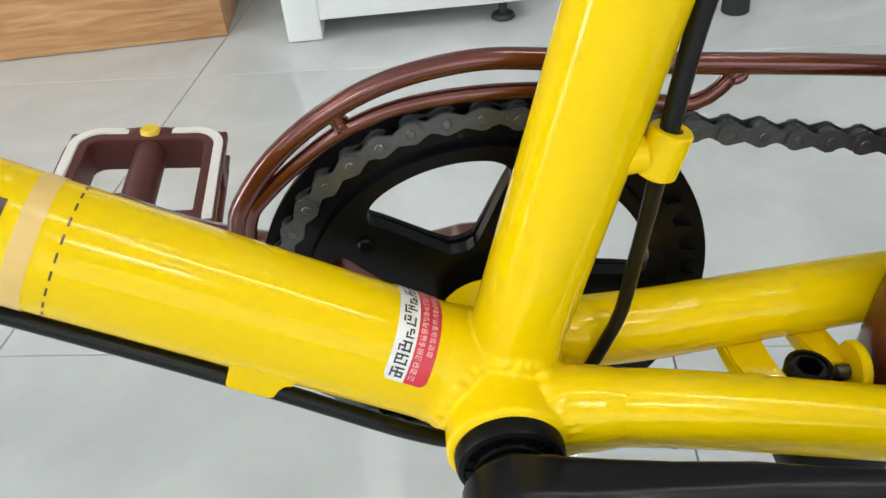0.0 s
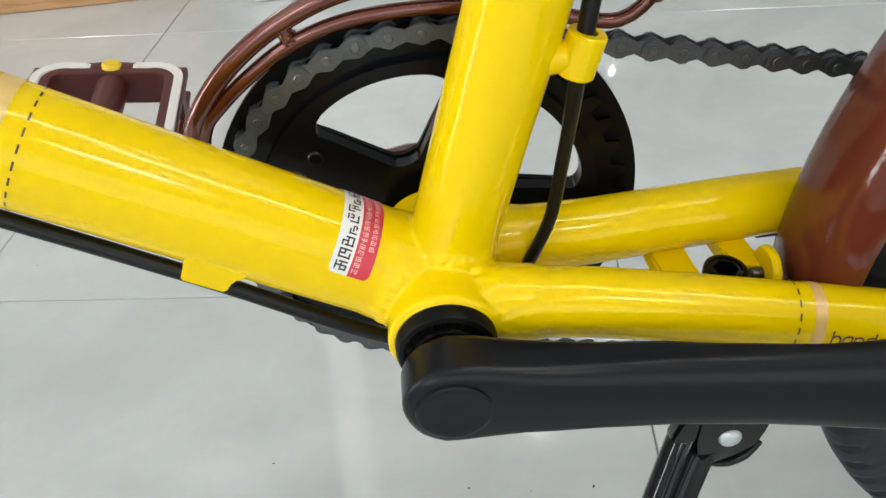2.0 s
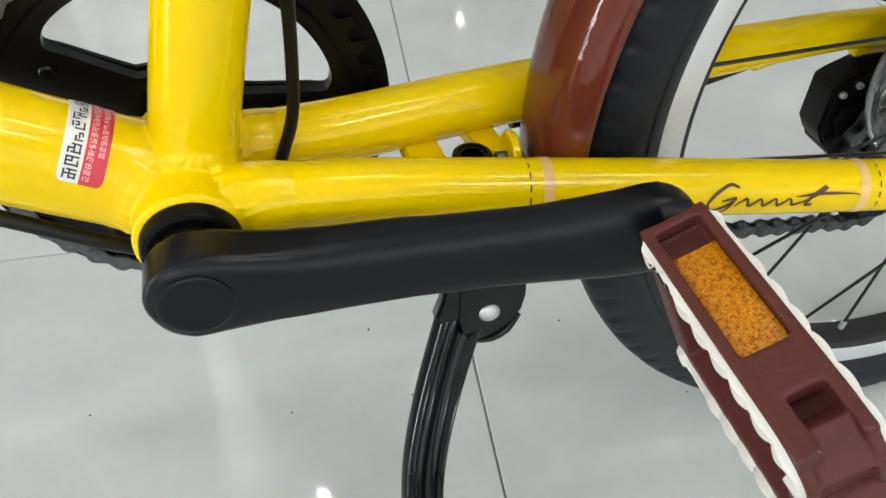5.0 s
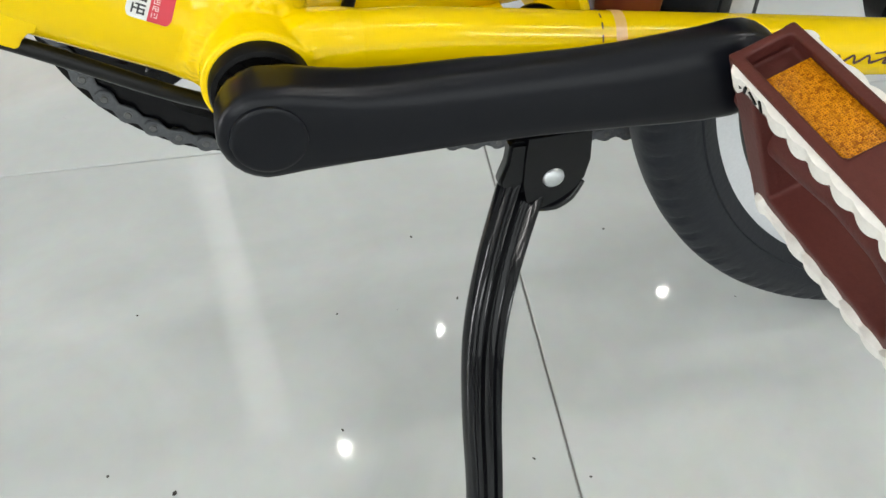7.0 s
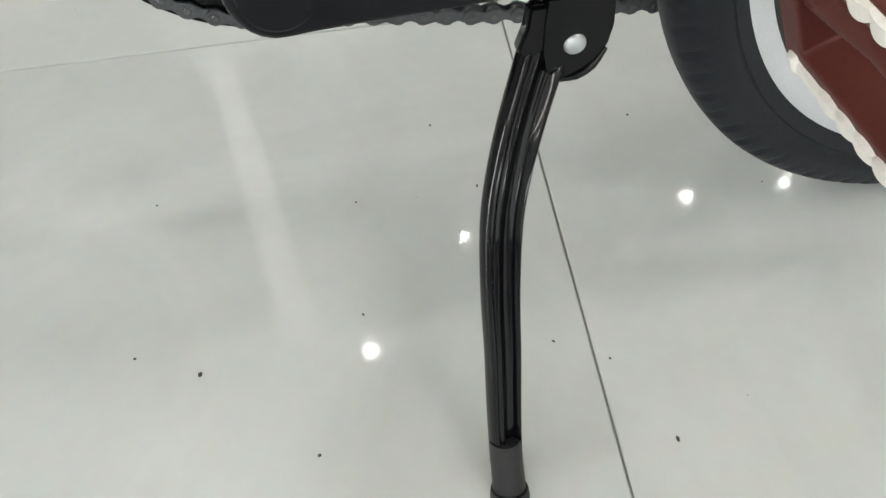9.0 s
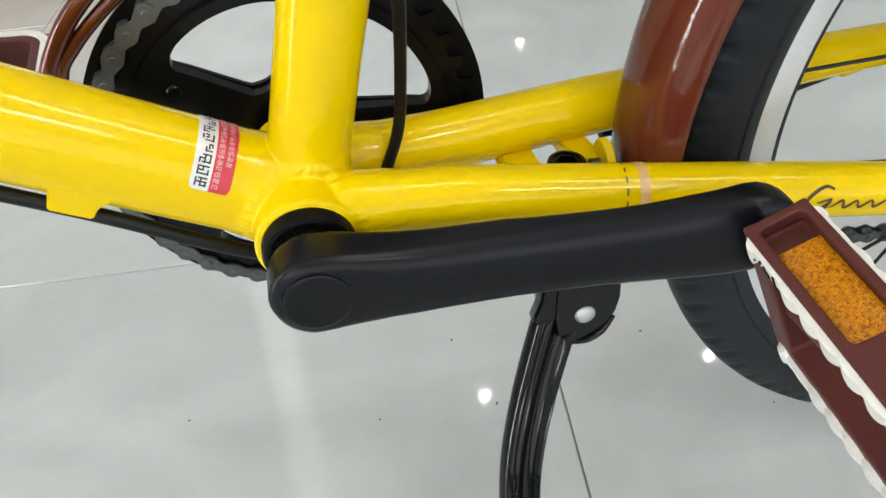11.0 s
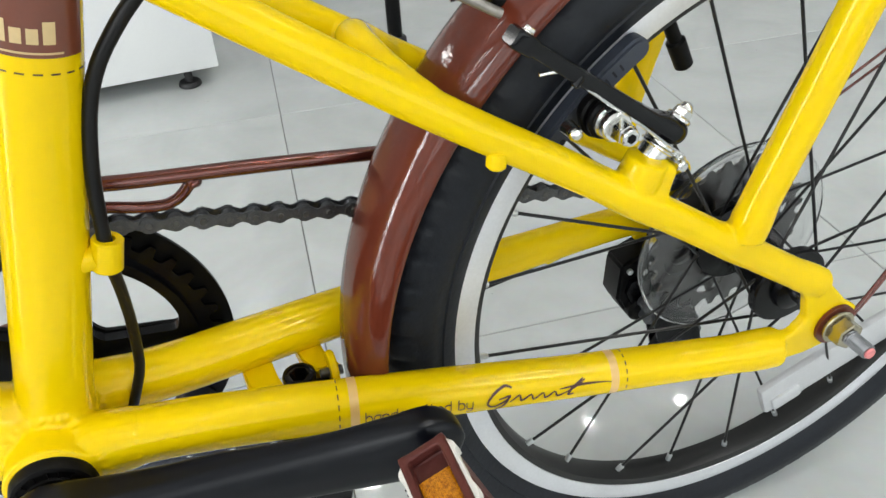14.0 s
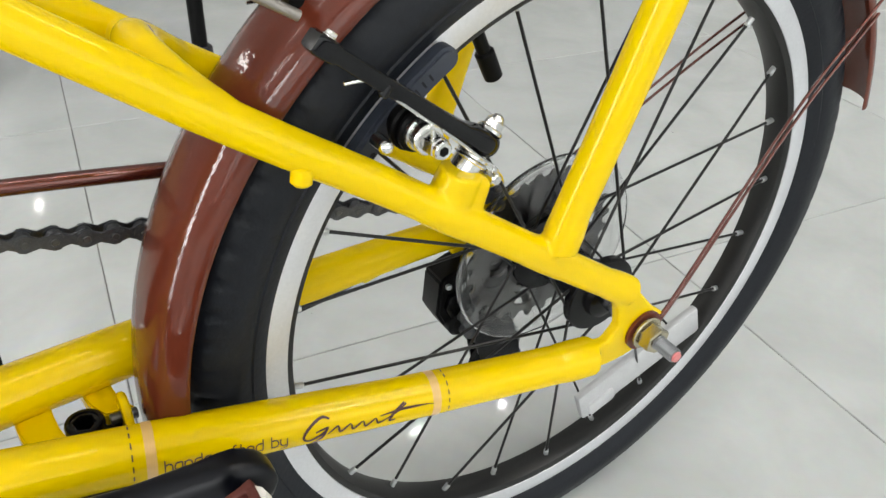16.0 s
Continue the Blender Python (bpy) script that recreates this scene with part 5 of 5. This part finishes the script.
# ---- brakes ----
def rim_brake(side):
    brake = empty("rim_brake_arm", bicycle)
    tagged(brake, "black rim brake arm with pad and plated bolts")
    # u runs up the arm, w across it, out away from the wheel
    u, w, out = Vector((-0.815, 0, 0.58)), Vector((0.58, 0, 0.815)), Vector((0, side, 0))
    foot = Vector((300, side * 42, 126))
    bm = bmesh.new()
    rows = [(-2.5, -0.8, 0, 2.6, 2.8), (-1.4, -0.8, 0, 4.4, 4.8), (1, -0.8, 0, 5.8, 6.4), (5, -0.8, 0, 6.2, 7.0), (10, -0.8, 0, 6.0, 6.6), (15, -1.2, 0.4, 5.0, 5.6), (20, -1.9, 0.8, 4.1, 5.0), (30, -2.2, 1.2, 3.8, 4.7), (50, -2.4, 2, 3.6, 4.6), (80, -2.9, 4, 3.4, 4.5), (97, -3.2, 5, 3.3, 4.4), (98.6, -3.2, 5, 4.2, 5.2), (107, -3.4, 5.5, 4.2, 5.2), (108.4, -3.4, 5.5, 3.4, 4.4)]
    rings = []
    for along, across, off, hw, hy in rows:
        mid = foot + u * along + w * across + out * off
        hard = 0.8 - 0.5 * min(1.0, max(0.0, (along - 8) / 14))
        rings.append([bm.verts.new((mid + w * hw * math.copysign(abs(math.cos(a)) ** hard, math.cos(a)) + out * hy * math.copysign(abs(math.sin(a)) ** hard, math.sin(a))) * MM) for a in (math.tau * (k + 0.5) / 32 for k in range(32))])
    for a, b in zip(rings, rings[1:]):
        for k in range(32):
            bm.faces.new((a[k], a[(k + 1) % 32], b[(k + 1) % 32], b[k]))
    bm.faces.new(rings[0]), bm.faces.new(rings[-1])
    part("arm", bm, KSBLACK, brake)
    # pivot stacked on the frame boss: sleeve, spring plate, arm, bolt
    mid = foot + u * 5
    bm = bmesh.new()
    rod(bm, mid - w * 22, mid - w * 10.4, 7.4, 7.4, 36, 0.7)
    rod(bm, mid - w * 11, mid - w * 9.2, 8.6, 8.6, 36, 0.5)
    part("pivot_sleeve", bm, STEEL, brake, "bright plated pivot sleeve")
    bm = bmesh.new()
    rod(bm, mid - w * 9.0, mid - w * 7.2, 8.0, 8.0, 32, 0.4)
    block(bm, mid - u * 7 - w * 8.6 + out * 2, (11, 7, 3.4), Matrix((u, out, w)).transposed(), 1)
    block(bm, mid - u * 11.5 - w * 11 + out * 3, (5, 7, 8), Matrix((u, out, w)).transposed(), 1.4)
    part("spring_plate", bm, STEEL, brake)
    bm = bmesh.new()
    low = mid - u * 11.5 - w * 11.5 + out * 6
    rod(bm, low, low + out * 4.5, 3.0, 2.8, 20, 0.7)
    rod(bm, low + out * 4, low + out * 4.8, 1.4, 1.4, 6)
    part("tension_screw", bm, STEEL, brake, "small plated tension screw")
    bm = bmesh.new()
    a = mid - w * 7.2 + out * 6.5
    Tube([a - u * 9 + out * 0.5, a, a + u * 20 + w * 1.2, a + u * 46 + w * 1.6, a + u * 64 + w * 2.2, a + u * 73 + w * 2.4, a + u * 77.5 + w * 0.6, a + u * 82.5 - w * 3.4], 0.85).add(bm, 8, True)
    part("return_spring", bm, STEEL, brake, "thin bright return spring")
    bm = bmesh.new()
    peg = a + u * 65 + w * 2.4
    rod(bm, peg - w * 2.6, peg + w * 2.8, 2.3, 2.0, 14, 0.5)
    block(bm, peg + w * 2.6 - out * 2, (4, 7, 2.4), Matrix((u, out, w)).transposed(), 0.8)
    part("spring_hook", bm, KSBLACK, brake)
    # pad holder
    mid = foot + u * 38 - w * 12
    bm = bmesh.new()
    for y0, y1, r in ((-14, -10, 9), (-9.5, -5, 11), (-4.5, -0.5, 9.5)):
        rod(bm, mid + out * y0, mid + out * y1, r, r, 24, 1)
    part("pad_washer", bm, PLASTIC, brake)
    bm = bmesh.new()
    rod(bm, mid + out * -1, mid + out * 2.2, 7.9, 7.7, 28, 0.7)
    rod(bm, mid + out * 2.2, mid + out * 6.5, 6.6, 6.4, 28, 0.6)
    rod(bm, mid + out * 6.2, mid + out * 8, 7.2, 6.8, 28, 0.5)
    rod(bm, mid + out * 8, mid + out * 16, 5.3, 4.9, 6, 0.6)
    rod(bm, mid + out * 15.6, mid + out * 18.5, 4.3, 4.1, 20, 0.6)
    part("pad_nut", bm, STEEL, brake)
    # A flat black hexagon stands for the shade inside the nut's socket.
    bm = bmesh.new()
    rod(bm, mid + out * 18.2, mid + out * 18.7, 2.3, 2.3, 6)
    part("socket", bm, PLASTIC, brake)
    bm = bmesh.new()
    arc = [radians(127.4 + 16.6 * k / 14) for k in range(15)]
    caps = [[(AX + (201.2 + 5.7 * math.cos(b)) * math.cos(a + s * 0.028 * math.sin(b)), AZ + (201.2 + 5.7 * math.cos(b)) * math.sin(a + s * 0.028 * math.sin(b))) for b in (math.pi * k / 8 for k in range(1, 8))] for a, s in ((arc[-1], 1), (arc[0], -1))]
    plate(bm, [(AX + 207 * math.cos(a), AZ + 207 * math.sin(a)) for a in arc] + caps[0] + [(AX + 195.5 * math.cos(a), AZ + 195.5 * math.sin(a)) for a in reversed(arc)] + caps[1][::-1], side * 13.2, side * 23)
    bmesh.ops.bevel(bm, geom=[e for e in bm.edges if e.calc_face_angle(0) > 1.0], offset=0.0016, segments=2, affect="EDGES")
    pad = part("brake_pad", bm, PAD, brake, "grey black rubber brake pad")
    for k in range(3):
        a = radians(130.5 + 1.25 * k)
        r0, r1 = 199.4, 203.2
        way, over = Vector((math.cos(a), 0, math.sin(a))), Vector((-math.sin(a), 0, math.cos(a))) * 0.55
        face = [Vector((AX, side * 23.1, AZ)) + way * r + over * q for r, q in ((r0, -1), (r1, -1), (r1, 1), (r0, 1))]
        bm = bmesh.new()
        bm.faces.new([bm.verts.new(q * MM) for q in face])
        part("moulded_mark", bm, RUBBER, pad)
    # Darker discs on the face paint in the shade of the pad's holes.
    for deg in (134.2, 142.6):
        a = radians(deg)
        bm = bmesh.new()
        q = Vector((AX + 198.4 * math.cos(a), side * 22.6, AZ + 198.4 * math.sin(a)))
        rod(bm, q, q + out * 0.55, 1.5, 1.5, 14)
        part("pad_hole_disc", bm, RUBBER, pad)
    bm = bmesh.new()
    low = foot + u * 51 - w * 24 - out * 6
    rod(bm, low, low + out * 8, 3.6, 3.2, 16, 0.8)
    bmesh.ops.create_uvsphere(bm, u_segments=16, v_segments=10, radius=3.4 * MM, matrix=Matrix.Translation((low + out * 8) * MM))
    part("centring_screw", bm, STEEL, brake)
    # bolts
    bm = bmesh.new()
    top = foot + u * 5 + w * 4.4
    rod(bm, top, top + w * 2.2, 6.2, 6.0, 28, 0.5)
    rod(bm, top + w * 2, top + w * 6, 4.7, 4.5, 6, 0.5)
    bmesh.ops.create_uvsphere(bm, u_segments=20, v_segments=12, radius=3.5 * MM, matrix=Matrix.Translation((top + w * 5.6) * MM))
    part("pivot_bolt", bm, STEEL, brake, "plated hexagon pivot bolt")
    bm = bmesh.new()
    tip = foot + u * 102.5 - w * 3.4 + out * 5.5
    rod(bm, tip + w * 3.5, tip + w * 4.6, 3.2, 3.0, 20, 0.3)
    rod(bm, tip + w * 4.5, tip + w * 6.4, 2.5, 2.4, 6, 0.4)
    part("cable_bolt", bm, STEEL, brake, "plated cable bolt")
    return brake


rim_brake(-1)
rim_brake(1)
noodle = empty("brake_noodle", bicycle)
tagged(noodle, "bent bright metal brake cable guide over the mudguard")
part("pipe", tube([(140, -37, 224), (164, -41, 213), (186, -43, 204), (206, -46, 194)], 2.1, 14), PIPE, noodle)
part("ferrule", tube([(158, -40, 216), (180, -43, 206)], 4.1, 16), PIPE, noodle)
part("rubber_boot", tube([(206, -44, 198), (203, -20, 206), (202, 0, 208), (204, 22, 205), (207, 42, 198)], [3.2, 4.2, 4.6, 4.2, 3.2], 14), PLASTIC, noodle, "black rubber boot")

# ---- kickstand ----
stand = empty("kickstand", bicycle)
tagged(stand, "black steel kickstand with a rubber foot on the tiles")
bm = bmesh.new()
block(bm, (120, -14, -22), (36, 40, 18), None, 3)
block(bm, (124, -22, -32), (22, 22, 12), None, 3)
part("clamp_plate", bm, PLASTIC, stand)
bm = bmesh.new()
plate(bm, [(99, -30), (131, -30), (132.6, -42), (133.4, -52), (132, -61), (128, -69.5), (121.5, -76), (113.5, -78.5), (106, -76), (101, -69), (98.6, -58), (98.4, -44)], -45, -34)
bmesh.ops.bevel(bm, geom=[e for e in bm.edges if e.calc_face_angle(0) > 1.0], offset=0.0036, segments=4, affect="EDGES")
block(bm, (116, -33, -52), (30, 12, 44), None, 3)
part("hinge_cover", bm, KSBLACK, stand)
bm = bmesh.new()
Tube([(110, -44.2, -74), (118, -45.2, -73), (125, -45.2, -68.5), (130, -44.4, -61)], [1.0, 1.7, 1.7, 1.0]).add(bm, 12, True)
part("pressed_crease", bm, KSBLACK, stand)
bm = bmesh.new()
plate(bm, [(95, -36), (94.2, -46), (91.3, -56), (92.2, -59.5), (98.5, -61.5), (103, -58), (105, -36)], -44, -37)
bmesh.ops.bevel(bm, geom=[e for e in bm.edges if e.calc_face_angle(0) > 0.9], offset=0.0014, segments=2, affect="EDGES")
part("stop_tab", bm, KSBLACK, stand)
bm = bmesh.new()
bmesh.ops.create_uvsphere(bm, u_segments=24, v_segments=14, radius=1.0, matrix=Matrix.Translation(Vector((115.6, -45, -56)) * MM) @ Matrix.Diagonal((4.9 * MM, 2.4 * MM, 4.9 * MM, 1)))
part("rivet", bm, SATIN, stand, "round bright rivet")

def ribbed_leg():
    """The leg: a bar with two raised ribs along its front."""
    t = Tube([(112.5, -32, -48), (102.3, -42, -67), (88.6, -60, -92), (79.3, -76, -118), (75.2, -92, -150), (73.3, -108, -182), (71, -124, -214), (69.5, -138, -242)], 1.0, up=(0, -1, 0), step=5)
    bm = bmesh.new()
    outline = [(-8.6, -6), (-10, -3), (-10, 1), (-9.4, 4.2), (-8.2, 5.4), (-6.8, 4.6), (-5.6, 1.8), (-4.2, 0.6), (1.0, 0.6), (2.2, 2.2), (3.2, 4.0), (4.6, 4.6), (5.8, 3.2), (7.0, 3.2), (8.4, 4.4), (9.8, 3.6), (11, 0.5), (11.5, -3), (10, -6)]
    rings = []
    for i, q in enumerate(t.line):
        n, s = t.ups[i], t.ways[i].cross(t.ups[i])
        k = 1.10 - 0.40 * (i / len(t.line)) ** 0.6
        rings.append([bm.verts.new((q + s * x * k + n * y) * MM) for x, y in outline])
    c = len(outline)
    for a, b in zip(rings, rings[1:]):
        for k in range(c):
            bm.faces.new((a[k], a[(k + 1) % c], b[(k + 1) % c], b[k]))
    bm.faces.new(rings[0]), bm.faces.new(rings[-1])
    return bm


part("leg", ribbed_leg(), KSBLACK, stand, "black leg with two raised ribs", 1.2)
bm = bmesh.new()
Tube([(69.5, -131, -228), (69.3, -140, -246), (69, -147, -258)], [8.2, 8.5, 8.8]).add(bm, 24)
Tube([(69, -146, -255), (68.5, -152, -266), (68.5, -155, -272.5)], [9.8, 11.6, 12.6]).add(bm, 24)
part("rubber_foot", bm, FOOTBLACK, stand, "dull black rubber foot")

# ---- floor tiles and grit ----
def tiles():
    pitch, gap = 0.608, 0.0014
    half = (pitch - gap) / 2
    bm = bmesh.new()
    rings = []
    for inset, z in ((0, -0.006), (0, -0.0008), (0.0008, 0.0)):
        h = half - inset
        rings.append([bm.verts.new((x, y, z)) for x, y in ((-h, -h), (h, -h), (h, h), (-h, h))])
    for a, b in zip(rings, rings[1:]):
        for k in range(4):
            bm.faces.new((a[k], a[(k + 1) % 4], b[(k + 1) % 4], b[k]))
    bm.faces.new(rings[-1])
    data = mesh_of("tile", bm, TILE, 0.2)
    turn = Matrix.Rotation(radians(-6.7), 4, "Z")
    corner = Vector((0.168, 0.273, 0))
    for i in range(-8, 10):
        for j in range(-8, 14):
            at = corner + turn @ Vector(((i + 0.5) * pitch, (j + 0.5) * pitch, 0))
            if -4.2 < at.x < 5.2 and -3.8 < at.y < 7.8:
                ob = new("tile", data)
                ob.parent = FLOOR
                ob.matrix_basis = Matrix.Translation(at) @ turn


def grit():
    rng = random.Random(4)
    bm = bmesh.new()
    spots = [(-0.102, -0.026, 1.5), (-0.141, -0.004, 1.0), (0.135, -0.08, 0.8), (0.152, -0.137, 1.1), (-0.039, -0.096, 1.2), (0.011, 0.085, 0.8), (-0.127, 0.123, 0.8), (0.222, 0.114, 1.0), (0.078, 0.147, 0.8), (0.096, 0.076, 0.8), (0.0, -0.01, 0.7), (0.107, -0.06, 0.7)]
    spots += [(rng.uniform(-0.6, 1.2), rng.uniform(-0.3, 1.0), rng.uniform(0.25, 0.5)) for _ in range(40)]
    for x, y, r in spots:
        made = bmesh.ops.create_icosphere(bm, subdivisions=1, radius=r * MM)["verts"]
        long, a = rng.uniform(1, 2.2), rng.uniform(0, 3.1)
        m = Matrix.Translation((x, y, 0.0003)) @ Matrix.Rotation(a, 4, "Z") @ Matrix.Diagonal((long, 1, 0.35, 1))
        bmesh.ops.transform(bm, matrix=m, verts=made)
    tagged(part("grit", bm, DIRT), "fine dark specks of grit on the tiles", "grit", kind="stuff")


tiles()
grit()
